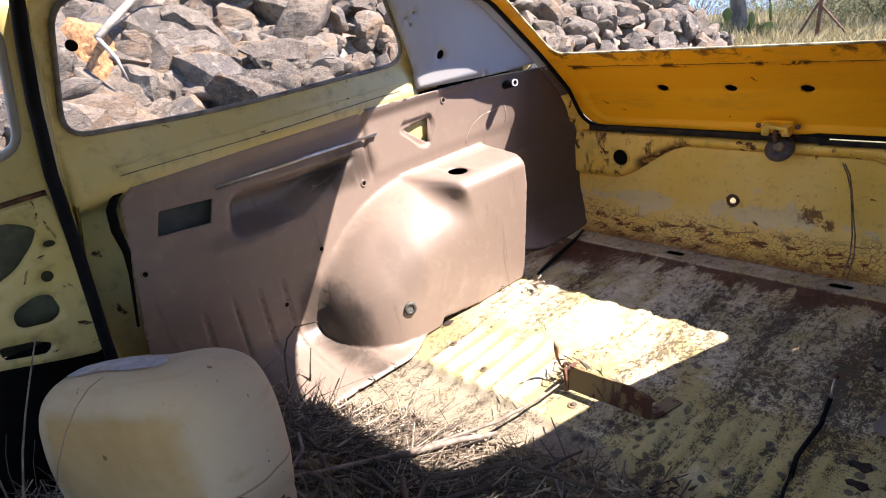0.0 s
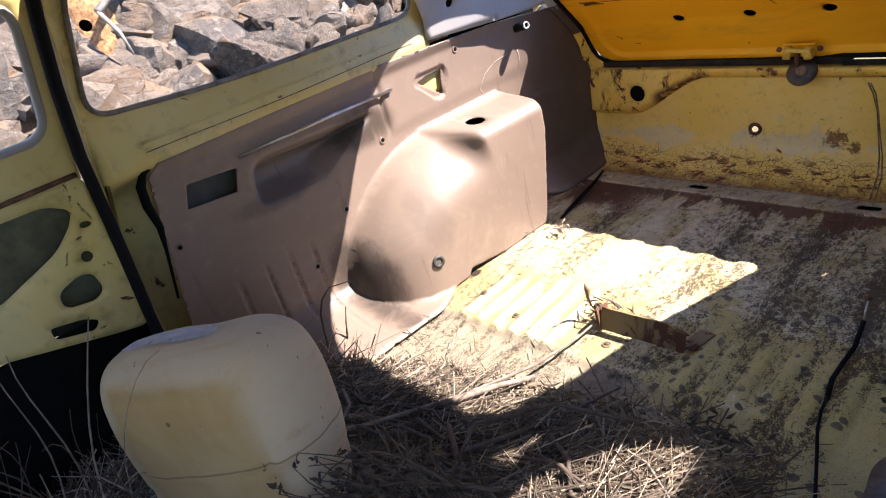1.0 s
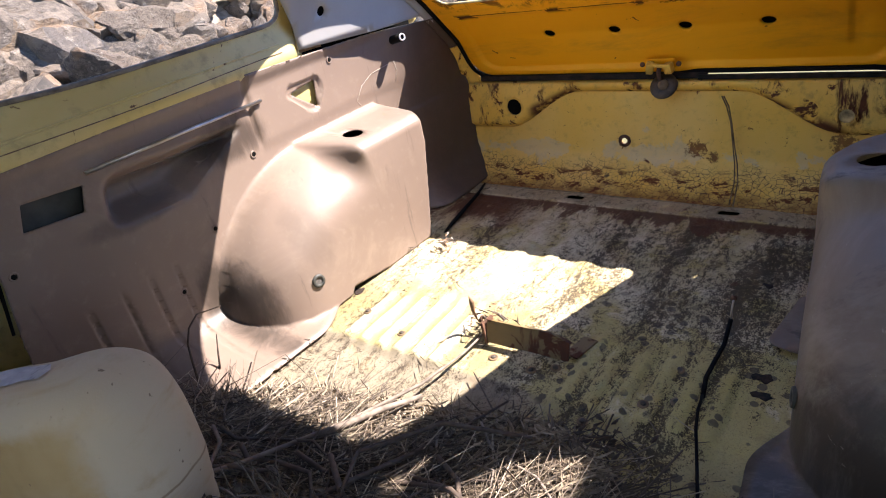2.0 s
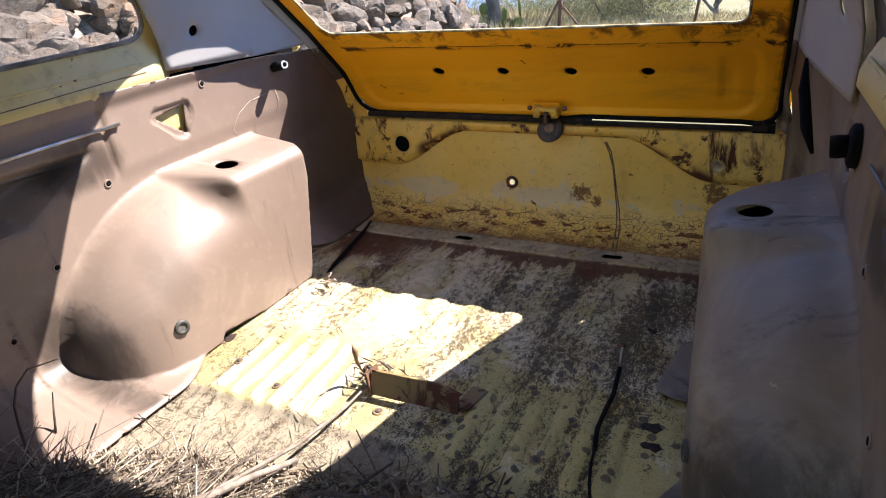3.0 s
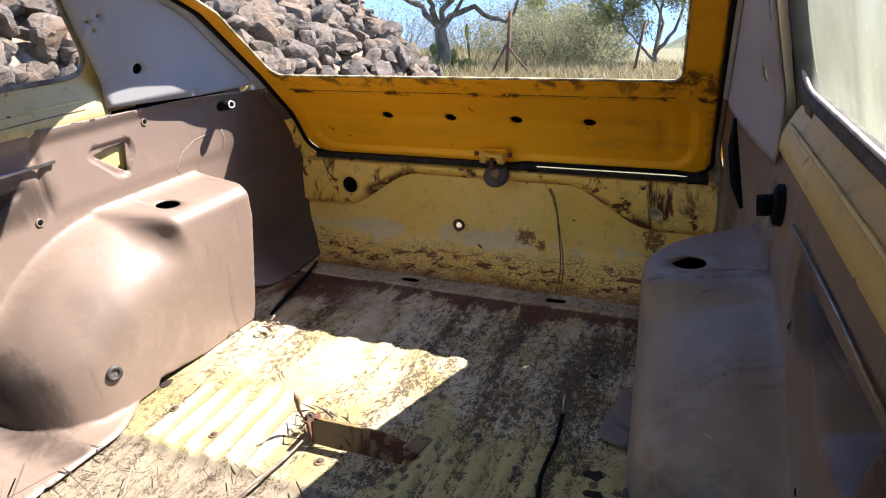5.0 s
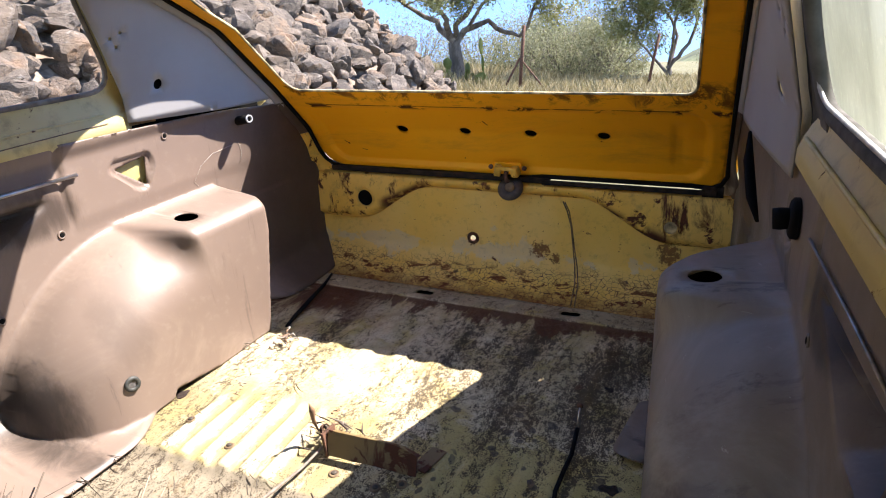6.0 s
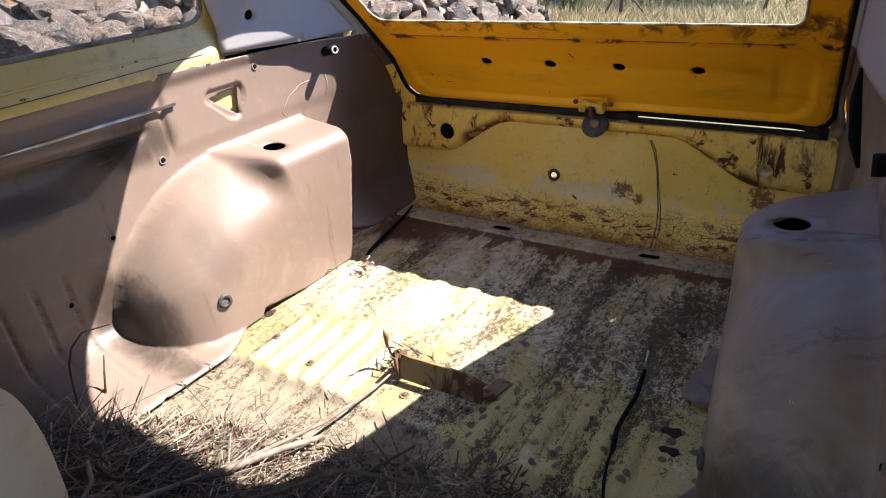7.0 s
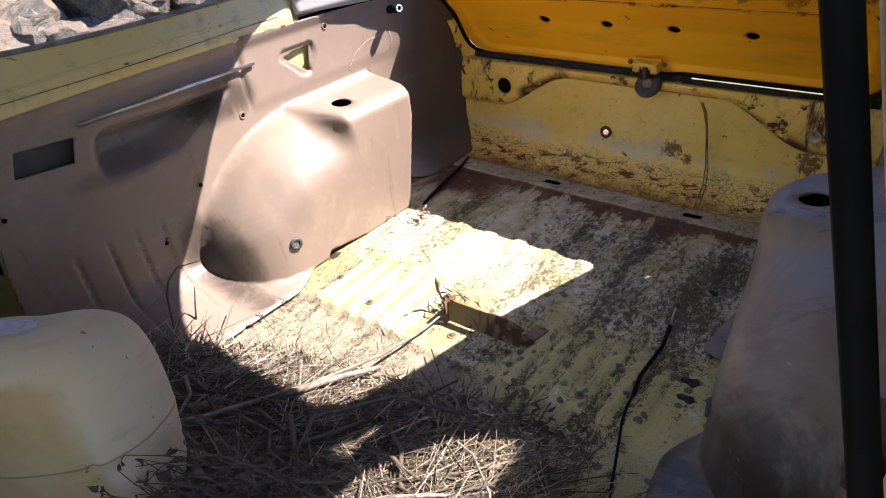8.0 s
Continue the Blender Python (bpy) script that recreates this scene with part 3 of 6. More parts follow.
def sheet(outline, holes, step, place, flip=False, lines=()):
    """A sheet with real holes: the outline and holes lie in a plane (u, v), place(u, v) lays each point into the world."""
    from mathutils.geometry import delaunay_2d_cdt
    loops = [walked(list(outline), step)] + [walked(list(h), step) for h in holes]
    pts, edges = [], []
    for loop in loops:
        base = len(pts)
        pts += loop
        edges += [(base + i, base + (i + 1) % len(loop)) for i in range(len(loop))]
    for line in lines:
        base = len(pts)
        pts += list(line)
        edges += [(base + i, base + i + 1) for i in range(len(line) - 1)]
    border = np.array(pts)
    lo, hi = border.min(0), border.max(0)
    gu, gv = np.meshgrid(np.arange(lo[0] + step / 2, hi[0], step), np.arange(lo[1] + step / 2, hi[1], step))
    gu, gv = gu.ravel(), gv.ravel()
    keep = inside(gu, gv, loops[0])
    for h in loops[1:]:
        keep &= ~inside(gu, gv, h)
    gu, gv = gu[keep], gv[keep]
    near = np.full(len(gu), 9.0)
    for s in range(0, len(border), 200):
        b = border[s:s + 200]
        near = np.minimum(near, np.hypot(gu[:, None] - b[:, 0], gv[:, None] - b[:, 1]).min(1))
    ok = near > step * 0.45
    pts += list(zip(gu[ok], gv[ok]))
    vs, _, fs, *_ = delaunay_2d_cdt([Vector(p) for p in pts], edges, [], 0, 1e-6)
    vs = np.array([tuple(v) for v in vs])
    fs = np.array([f for f in fs if len(f) == 3])
    mid = vs[fs].mean(1)
    ok = inside(mid[:, 0], mid[:, 1], loops[0])
    for h in loops[1:]:
        ok &= ~inside(mid[:, 0], mid[:, 1], h)
    fs = fs[ok]
    if flip:
        fs = fs[:, ::-1]
    used = np.unique(fs)
    back = np.full(len(vs), -1)
    back[used] = np.arange(len(used))
    return mesh_of([place(u, v) for u, v in vs[used]], back[fs])


def tube(points, radius, sides=8, name="tube", taper=1.0, closed=True):
    """A round bar along points; returns a mesh."""
    pts = [Vector(p) for p in points]
    verts, faces, n = [], [], len(pts)
    side = None
    for i, p in enumerate(pts):
        d = (pts[min(i + 1, n - 1)] - pts[max(i - 1, 0)]).normalized()
        if side is None:
            side = d.orthogonal().normalized()
        side = (side - d * side.dot(d)).normalized()
        up = d.cross(side)
        r = (radius[i] if isinstance(radius, (list, tuple)) else radius) * (1 + (taper - 1) * i / max(1, n - 1))
        verts += [p + (side * math.cos(a) + up * math.sin(a)) * r for a in (2 * math.pi * k / sides for k in range(sides))]
    for i in range(n - 1):
        for k in range(sides):
            a, b = i * sides + k, i * sides + (k + 1) % sides
            faces.append((a, b, b + sides, a + sides))
    if closed:
        faces.append(tuple(range(sides))[::-1])
        faces.append(tuple(range((n - 1) * sides, n * sides)))
    return mesh_of(verts, faces)


def ribbon(points, wide, tall, up=(0, 0, 1)):
    """A rubber or metal strip with a rectangular section and softened corners along points."""
    pts = [Vector(p) for p in points]
    verts, faces, n = [], [], len(pts)
    ring = [(-1, -0.6), (-0.7, -1), (0.7, -1), (1, -0.6), (1, 0.6), (0.7, 1), (-0.7, 1), (-1, 0.6)]
    for i, p in enumerate(pts):
        d = (pts[min(i + 1, n - 1)] - pts[max(i - 1, 0)]).normalized()
        u = Vector(up)
        s = d.cross(u).normalized()
        u = s.cross(d).normalized()
        verts += [p + s * (a * wide / 2) + u * (b * tall / 2) for a, b in ring]
    for i in range(n - 1):
        for k in range(8):
            a, b = i * 8 + k, i * 8 + (k + 1) % 8
            faces.append((a, b, b + 8, a + 8))
    faces += [tuple(range(8))[::-1], tuple(range((n - 1) * 8, n * 8))]
    return mesh_of(verts, faces, False)


def block(sx, sy, sz, at, bevel=0.004, turn=(0, 0, 0)):
    bm = bmesh.new()
    bmesh.ops.create_cube(bm, size=1.0)
    bmesh.ops.scale(bm, vec=(sx, sy, sz), verts=bm.verts)
    if bevel:
        bmesh.ops.bevel(bm, geom=bm.edges[:], offset=bevel, segments=2, affect="EDGES", profile=0.6)
    bmesh.ops.transform(bm, matrix=pose(*at, *turn), verts=bm.verts)
    return bm


def disc(radius, depth, at, normal, sides=16, bevel=0.3):
    """A button-like round piece facing along normal."""
    q = Vector(normal).to_track_quat("Z", "Y").to_matrix().to_4x4()
    rings = [(1.0, 0.0), (1.0, 0.6), (1.0 - bevel * 0.5, 0.9), (1.0 - bevel, 1.0)]
    verts, faces = [], []
    for r, h in rings:
        verts += [Matrix.Translation(at) @ q @ Vector((radius * r * math.cos(a), radius * r * math.sin(a), depth * h)) for a in (2 * math.pi * k / sides for k in range(sides))]
    for i in range(len(rings) - 1):
        for k in range(sides):
            a, b = i * sides + k, i * sides + (k + 1) % sides
            faces.append((a, b, b + sides, a + sides))
    faces.append(tuple(range(3 * sides, 4 * sides)))
    return mesh_of(verts, faces)


def ring(r_in, r_out, depth, at, normal, sides=18):
    """A raised collar round a hole."""
    q = Vector(normal).to_track_quat("Z", "Y").to_matrix().to_4x4()
    prof = [(r_out, 0.0), (r_out * 0.93, depth), (r_in * 1.08, depth), (r_in, depth * 0.2), (r_in, -depth)]
    verts, faces = [], []
    for r, h in prof:
        verts += [Matrix.Translation(at) @ q @ Vector((r * math.cos(a), r * math.sin(a), h)) for a in (2 * math.pi * k / sides for k in range(sides))]
    for i in range(len(prof) - 1):
        for k in range(sides):
            a, b = i * sides + k, i * sides + (k + 1) % sides
            faces.append((a, b, b + sides, a + sides))
    return mesh_of(verts, faces)


def smooth(lo, hi, v):
    t = min(1.0, max(0.0, (v - lo) / (hi - lo)))
    return t * t * (3 - 2 * t)


# ---- the car: its lines ----
def half_width(y):
    return 0.65 - 0.05 * (y + 0.1) - 0.12 * max(0.0, y + 0.4) ** 2


def side_x(y, z):
    return half_width(y) + 0.012 - max(0.0, z - 0.62) * 0.28


HATCH_LINE = [(0.28, 0.20), (0.30, 0.19), (0.446, 0.105), (0.577, -0.02), (0.745, -0.20), (0.895, -0.475), (0.93, -0.578), (0.97, -0.69)]


def hatch_y(z):
    return float(np.interp(z, [p[0] for p in HATCH_LINE], [p[1] for p in HATCH_LINE]))


car = thing("abandoned_hatchback", "derelict yellow hatchback with a stripped rusty load bay", "car")


# load bay floor with pressed ribs
def floor_z(x, y):
    h = 0.0
    bend = 0.03 * smooth(-0.62, -0.48, y)
    if 0.11 < abs(x) < 0.43 and -0.80 < y < -0.52:
        along = smooth(-0.785, -0.765, y) * (1 - smooth(-0.63, -0.535, y + 0.12 * (abs(x) - 0.3)))
        h += 0.0085 * along * smooth(-0.35, 0.5, math.cos(2 * math.pi * (abs(x) - bend - 0.145) / 0.050))
    if -0.42 < y < -0.06 and abs(x) < 0.45:
        along = smooth(-0.42, -0.36, y) * (1 - smooth(-0.12, -0.08, y))
        h += 0.005 * along * smooth(-0.1, 0.6, math.cos(2 * math.pi * x / 0.092))
    h -= 0.008 * (1 - smooth(-0.80, -0.775, y))
    h += 0.004 * smooth(-0.036, -0.030, y) - 0.003 * smooth(-0.08, -0.07, y) * (1 - smooth(-0.036, -0.030, y))
    h += 0.0025 * noise.noise((x * 7, y * 7, 0.3))
    return h


slots = [rounded([(x - 0.026, -0.013), (x + 0.026, -0.013), (x + 0.026, 0.012), (x - 0.026, 0.012)], 0.011) for x in (-0.179, 0.241)]
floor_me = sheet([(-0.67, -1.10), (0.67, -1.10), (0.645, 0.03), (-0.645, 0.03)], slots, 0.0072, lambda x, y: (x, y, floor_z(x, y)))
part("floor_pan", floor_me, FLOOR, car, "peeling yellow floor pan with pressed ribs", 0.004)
# unseen sheet added to keep light out of the floor slots
part("underbody", sheet([(-0.66, -1.2), (0.66, -1.2), (0.64, 0.24), (-0.64, 0.24)], [], 0.08, lambda x, y: (x, y, -0.07)), RUST, car, "rusted underbody sheet, unseen, added to keep out light", 0.004)
low_me = sheet([(-0.70, -2.5), (0.70, -2.5), (0.70, -1.10), (-0.70, -1.10)], [], 0.06, lambda x, y: (x, y, -0.06 + 0.058 * smooth(-1.22, -1.10, y) - 0.1 * smooth(-1.3, -1.6, y)))
part("front_floor", low_me, RUST, car, "rusted front floor", 0.004)


# rear panel under the hatch
REAR = [(-0.004, 0.03), (0.014, 0.085), (0.042, 0.135), (0.075, 0.155), (0.13, 0.162), (0.25, 0.168), (0.315, 0.185)]


def rear_y(z):
    return float(np.interp(z, [p[0] for p in REAR], [p[1] for p in REAR]))


rear_me = sheet([(-0.645, -0.004), (0.645, -0.004), (0.63, 0.294), (-0.63, 0.294)], [oval(-0.087, 0.121, 0.0085, 0.011), oval(-0.434, 0.221, 0.024, 0.024)], 0.012, lambda x, z: (x, rear_y(z) + 0.002 * noise.noise((x * 9, z * 9, 4)), z))
part("rear_panel", rear_me, CRACKED, car, "yellow rear panel with cracked and rusted paint", 0.003)


def beam_low(x):
    return 0.148 + 0.115 * smooth(-0.47, -0.22, x) - 0.105 * smooth(0.22, 0.46, x)


xs = [(-0.63 + 1.26 * k / 60) for k in range(61)]
beam_outline = [(x, beam_low(x)) for x in xs] + [(0.63, 0.294), (-0.63, 0.294)]
beam_me = sheet(beam_outline, [oval(-0.434, 0.221, 0.026, 0.026)], 0.012, lambda x, z: (x, rear_y(z) - 0.022 * smooth(0.0, 0.016, z - beam_low(x)), z))
part("rear_crossmember", beam_me, BEAM, car, "rust-streaked yellow crossmember", 0.003)

# hatch
PANEL = (0.535, 0.328, 0.528)


def recess(x, z):
    qx, qz = abs(x) - PANEL[0] + 0.06, abs(z - (PANEL[1] + PANEL[2]) / 2) - (PANEL[2] - PANEL[1]) / 2 + 0.06
    d = 0.06 - math.hypot(max(0.0, qx), max(0.0, qz)) - min(0.0, max(qx, qz))
    flute = 0.006 * (smooth(0.445, 0.455, x) - smooth(0.475, 0.485, x)) * smooth(0.36, 0.38, z) * (1 - smooth(0.48, 0.50, z))
    return 0.015 * smooth(0.0, 0.009, d) + flute


# the glass opening: square below, bowed along the top
HATCH_WINDOW = rounded([(-0.530, 0.573), (0.50, 0.573), (0.515, 0.915), (0.46, 0.930), (0.25, 0.932), (0.0, 0.919), (-0.20, 0.898), (-0.36, 0.892), (-0.46, 0.874), (-0.525, 0.820)], [0.035, 0.024, 0.02, 0.03, 0.05, 0.05, 0.05, 0.05, 0.05, 0.04])
hatch = part("hatch", sheet(
    rounded([(-0.572, 0.312), (0.572, 0.312), (0.572, 0.962), (-0.572, 0.962)], [0.07, 0.05, 0.05, 0.05]),
    [HATCH_WINDOW] + [oval(x, 0.446, 0.016, 0.011) for x in (-0.270, -0.081, 0.101, 0.288)],
    0.007, lambda x, z: (x, hatch_y(z) + recess(x, z), z)), HATCH_YELLOW, car, "amber yellow inside of the closed hatch", 0.004)
part("hatch_skin", sheet(
    rounded([(-0.60, 0.30), (0.60, 0.30), (0.60, 0.962), (-0.60, 0.962)], 0.05),
    [[(x * 1.01, 0.571 + (z - 0.573) * 1.006) for x, z in HATCH_WINDOW]],
    0.03, lambda x, z: (x, hatch_y(z) + 0.006 + 0.04 * (1 - smooth(0.50, 0.57, z)), z)), HATCH_YELLOW, hatch, "outer skin of the hatch", 0.003)
STRIKER = plain("grimy_zinc", (0.055, 0.042, 0.032), 0.6, 0, 0.5, 60)
latch = part("hatch_latch", block(0.076, 0.005, 0.020, (0.024, 0.160, 0.346), 0.002, (28, 0, 0)), HATCH_YELLOW, hatch, "chipped yellow latch plate")
part("latch_ear", block(0.020, 0.024, 0.030, (-0.002, 0.150, 0.334), 0.005, (18, 8, 16)), BEAM, latch, "rusty yellow ear")
part("latch_ear", block(0.022, 0.022, 0.028, (0.048, 0.150, 0.332), 0.005, (14, -6, -10)), BEAM, latch, "rusty yellow ear")
part("latch_bridge", block(0.046, 0.010, 0.010, (0.024, 0.144, 0.340), 0.003, (0, 5, 0)), BEAM, latch)
part("latch_hook", tube([(0.024, 0.152, 0.335), (0.024, 0.140, 0.324), (0.026, 0.142, 0.308), (0.028, 0.152, 0.298)], 0.0065, 8), RUST, latch, "rusted hook")
for lx in (-0.024, 0.072):
    part("latch_bolt", disc(0.007, 0.005, (lx, 0.158, 0.340), (0, -1, 0.5), 8), RUST, latch)
part("striker", disc(0.036, 0.008, (0.036, 0.146, 0.284), (0, -1, 0.9), 24, 0.85), STRIKER, car, "grey-brown round latch striker")
part("striker_bump", disc(0.014, 0.012, (0.036, 0.142, 0.288), (0, -1, 0.9), 16, 0.7), GRIMY, car, "dished middle of the striker")
# dark bars drawn as the shaded gap below the hatch
part("seal_gap_shade", block(0.70, 0.012, 0.017, (-0.21, 0.176, 0.304), 0.004), GAP, car, "rusty near-black bar drawn as the shaded gap under the hatch")
part("seal_gap_shade", block(0.44, 0.010, 0.013, (0.338, 0.168, 0.3015), 0.003), GAP, car, "rusty near-black bar drawn as the shaded gap under the hatch")
part("seal_gap_shade", block(0.05, 0.012, 0.034, (0.55, 0.176, 0.301), 0.004), GAP, car, "rusty near-black bar drawn as the shaded gap under the hatch")
dent = part("panel_dent", ring(0.016, 0.026, 0.004, (0.460, 0.143, 0.212), (0, -1, 0)), BEAM, car, "pressed ring in the crossmember")
part("dent_flap", disc(0.017, 0.003, (0.460, 0.144, 0.212), (0, -1, 0.1), 18), LIP, dent, "pale flap")


def hatch_rim(offset, z0=0.306):
    pts = [(-0.578, z) for z in np.linspace(0.92, 0.36, 24)] + [(-0.572, 0.335), (-0.555, 0.317), (-0.53, 0.309)]
    pts += [(x, 0.307 + 0.008 * smooth(0.06, 0.12, x)) for x in np.linspace(-0.5, 0.5, 40)] + [(0.545, 0.31), (0.568, 0.325), (0.578, 0.35)] + [(0.578, z) for z in np.linspace(0.37, 0.92, 24)]
    return [(x, hatch_y(z) + offset, z) for x, z in pts]


def rim_strip(points, wide, tall):
    """A rubber strip lying in the hatch opening, its flat side facing into the car."""
    verts, faces = [], []
    pts = [Vector(p) for p in points]
    n = len(pts)
    for i, p in enumerate(pts):
        d = (pts[min(i + 1, n - 1)] - pts[max(i - 1, 0)]).normalized()
        out = Vector((0, 0.7, 0.7))
        s = d.cross(out).normalized()
        out = s.cross(d).normalized()
        for k in range(8):
            a = 2 * math.pi * k / 8
            verts.append(p + s * math.cos(a) * wide / 2 + out * math.sin(a) * tall / 2)
    for i in range(n - 1):
        for k in range(8):
            a, b = i * 8 + k, i * 8 + (k + 1) % 8
            faces.append((a, b, b + 8, a + 8))
    return mesh_of(verts, faces)


part("hatch_seal", rim_strip(hatch_rim(-0.004), 0.0115, 0.013), BLACK, car, "black rubber hatch seal")


lip = [(x, z) for x, z in HATCH_WINDOW]
lip = walked(lip, 0.03)
# lip coloured pale to give the opening its sunlit edge
part("window_lip", tube([(x, hatch_y(z) + 0.001, z) for x, z in lip + lip[:1]], 0.003, 6), LIP, hatch, "lip of the window opening, coloured pale as its sunlit edge")


# side walls, pillars and moulded trim, both sides
def arch_bulge(y, z, right=False):
    """How far the wheel arch stands out from the side: a dome in front, the strut tower behind, a low flange at the floor."""
    front = 1 - smooth(-0.60, -0.50, y)
    wide = 0.367 if y < -0.52 else 0.367 + 0.16 * smooth(-0.52, -0.34, y)
    r = math.hypot((y + 0.52) / wide, max(0.0, z) / 0.364)
    t = min(1.0, max(0.0, (1 - r) / 0.50))
    hard = (1 - (1 - t) ** 2.3) ** 0.56
    t = min(1.0, max(0.0, (1 - r) / 0.50))
    soft = (1 - (1 - t) ** 2.3) ** 0.86 * smooth(-0.02, 0.15, t)
    low = front * (1 - smooth(0.13, 0.27, z))
    dome = (soft + (hard - soft) * low) * (1 - smooth(-0.38, -0.27, y))
    dome *= 1 - 0.17 * math.exp(-((y + 0.512) / 0.036) ** 2) * smooth(0.22, 0.33, z)
    # the tower: a steep rear face, a flat top that falls away towards the load bay
    a, b = -0.233 - 0.055 * max(0.0, 1 - z / 0.27) - y, max(0.0, 0.366 - z)
    rise = min(1.0, max(0.0, a / 0.034))
    if right:
        rise = min(1.0, max(0.0, (-0.25 - 0.06 * max(0.0, 1 - z / 0.27) - y) / (0.14 * smooth(0.16, 0.34, z) + 0.034)))
    top = 0.85 * b / 0.014 if b < 0.014 else 0.85 + 0.15 * (1 - max(0.0, 1 - (b - 0.014) / 0.03) ** 2)
    tower = (1 - (1 - rise) ** 2.2) ** (0.95 if right else 0.7) * top * smooth(0.0, 0.066 + 0.09 * (1 - smooth(0.22, 0.35, z)), y + 0.550 + 0.055 * (1 - smooth(0.22, 0.35, z)))
    body = 0.182 * (1 - (1 - dome) * (1 - tower))
    lip = 0.0
    if z < 0.11 and -1.14 < y < -0.60:
        reach = 0.262 * smooth(-1.18, -1.00, y) ** 0.6 * (1 - 0.28 * smooth(-0.80, -0.64, y))
        lip = reach * (1 - max(0.0, z) / 0.11) ** 3.2
    return max(body, lip)


TOWER_LINE = [(-0.233 - 0.055 * max(0.0, 1 - z / 0.27), z) for z in (0.01, 0.06, 0.11, 0.16, 0.21, 0.26, 0.31)]
TOWER_TOPS = [[(y, z) for y in np.linspace(-0.53, -0.25, 40)] for z in (0.3665, 0.3495, 0.3450, 0.3390, 0.3330)]
ARCH_LINES = [TOWER_LINE] + TOWER_TOPS + [[(-0.52 - 0.367 * q * math.cos(a), 0.364 * q * math.sin(a)) for a in np.linspace(0.09, 1.45, 90)] for q in (1.0, 0.985)]
ARCH_LINES += [[(y, z) for y in np.linspace(-1.11, -0.93, 20)] for z in (0.012, 0.022)]
POCKET = rounded([(-1.03, 0.362), (-0.842, 0.360), (-0.655, 0.462), (-1.005, 0.474)], [0.05, 0.006, 0.035, 0.04])
POCKET_FLOOR = [(-0.865 + 0.84 * (y + 0.865), 0.418 + 0.55 * (z - 0.418)) for y, z in POCKET]
TRIANGLE = rounded([(-0.522, 0.476), (-0.508, 0.502), (-0.405, 0.502), (-0.398, 0.462), (-0.428, 0.410), (-0.46, 0.416)], 0.016)


FLUTES = (-1.138, -1.066, -1.002, -0.940)
ARCH_LINES += [[(g + o, z) for z in np.linspace(0.02, 0.25, 30)] for g in FLUTES for o in (-0.0075, 0.0, 0.0075)]


def poly_depth(y, z, poly):
    """How deep a point lies inside a polygon; negative outside."""
    best = 9.0
    for (x0, y0), (x1, y1) in zip(poly, poly[1:] + poly[:1]):
        ex, ey = x1 - x0, y1 - y0
        t = min(1.0, max(0.0, ((y - x0) * ex + (z - y0) * ey) / (ex * ex + ey * ey + 1e-12)))
        best = min(best, math.hypot(y - x0 - t * ex, z - y0 - t * ey))
    return best if inside(np.array([y]), np.array([z]), poly)[0] else -best


def trim_x(y, z, right=False):
    x = half_width(y) - arch_bulge(y, z, right)
    if -1.1 < y < -0.6 and 0.3 < z < 0.5:
        x += 0.075 * smooth(-0.006, 0.046, poly_depth(y, z, POCKET))
    x -= 0.004 * smooth(-0.632, -0.622, y) * smooth(0.37, 0.41, z)
    for g in FLUTES:
        if abs(y - g) < 0.0075 and z < 0.25:
            x += 0.006 * (1 - abs(y - g) / 0.0075) * (1 - smooth(0.20, 0.25, z))
    if -0.54 < y < -0.38 and z > 0.39:
        x += 0.007 * smooth(0.0, 0.007, poly_depth(y, z, TRIANGLE))
    if z > 0.38:
        x += 0.006 * math.exp(-((y + 0.628) / 0.006) ** 2) * smooth(0.38, 0.42, z)
    x -= 0.012 * smooth(0.525, 0.56, z)
    if y > -0.24:
        q = smooth(0.0, 1.0, min(1.0, (y + 0.24) / max(0.05, hatch_y(z) + 0.218 if z > 0.30 else 0.30)))
        x = x * (1 - q) + min(x, float(np.interp(z, (0.0, 0.30, 0.42), (0.612, 0.612, 0.592)))) * q
        if z < 0.11:
            x -= (0.11 * (1 - z / 0.11) ** 2.6) * smooth(-0.24, -0.12, y)
    return x + 0.002 * noise.noise((y * 5, z * 5, 2.0))


TRIM = [(-1.29, 0.004), (-0.64, 0.004), (-0.628, 0.022), (-0.50, 0.004), (-0.25, 0.004), (0.155, 0.012), (0.158, 0.29)]
TRIM += [(hatch_y(z) - 0.022, z) for z in (0.34, 0.40, 0.446, 0.50, 0.535)]
TRIM += [(-0.145, 0.545), (-0.634, 0.565), (-1.19, 0.552), (-1.215, 0.53), (-1.262, 0.25)]
WINDOW = rounded([(-1.268, 0.676), (-0.97, 0.650), (-0.452, 0.646), (-0.565, 0.905), (-1.222, 0.905)], [0.05, 0.3, 0.07, 0.05, 0.05])
# unseen rear top corner cut back to shape the sun patch
RIGHT_WINDOW = rounded([(-1.268, 0.676), (-0.97, 0.650), (-0.535, 0.646), (-0.528, 0.77), (-0.668, 0.905), (-1.222, 0.905)], [0.05, 0.3, 0.05, 0.1, 0.05, 0.05])
BODY = [(-1.34, -0.05), (0.17, -0.05), (0.19, 0.29)] + [(hatch_y(z) - 0.012, z) for z in (0.34, 0.40, 0.446, 0.52, 0.577, 0.66, 0.745, 0.82, 0.895, 0.93)] + [(-1.25, 0.93), (-1.27, 0.80)]
PILLAR = [(-0.448, 0.572), (-0.20, 0.556), (-0.02, 0.551)] + [(hatch_y(z) - 0.016, z) for z in (0.577, 0.66, 0.745, 0.82, 0.895, 0.925)] + [(-0.60, 0.925), (-0.57, 0.90), (-0.505, 0.76), (-0.462, 0.66), (-0.448, 0.625)]


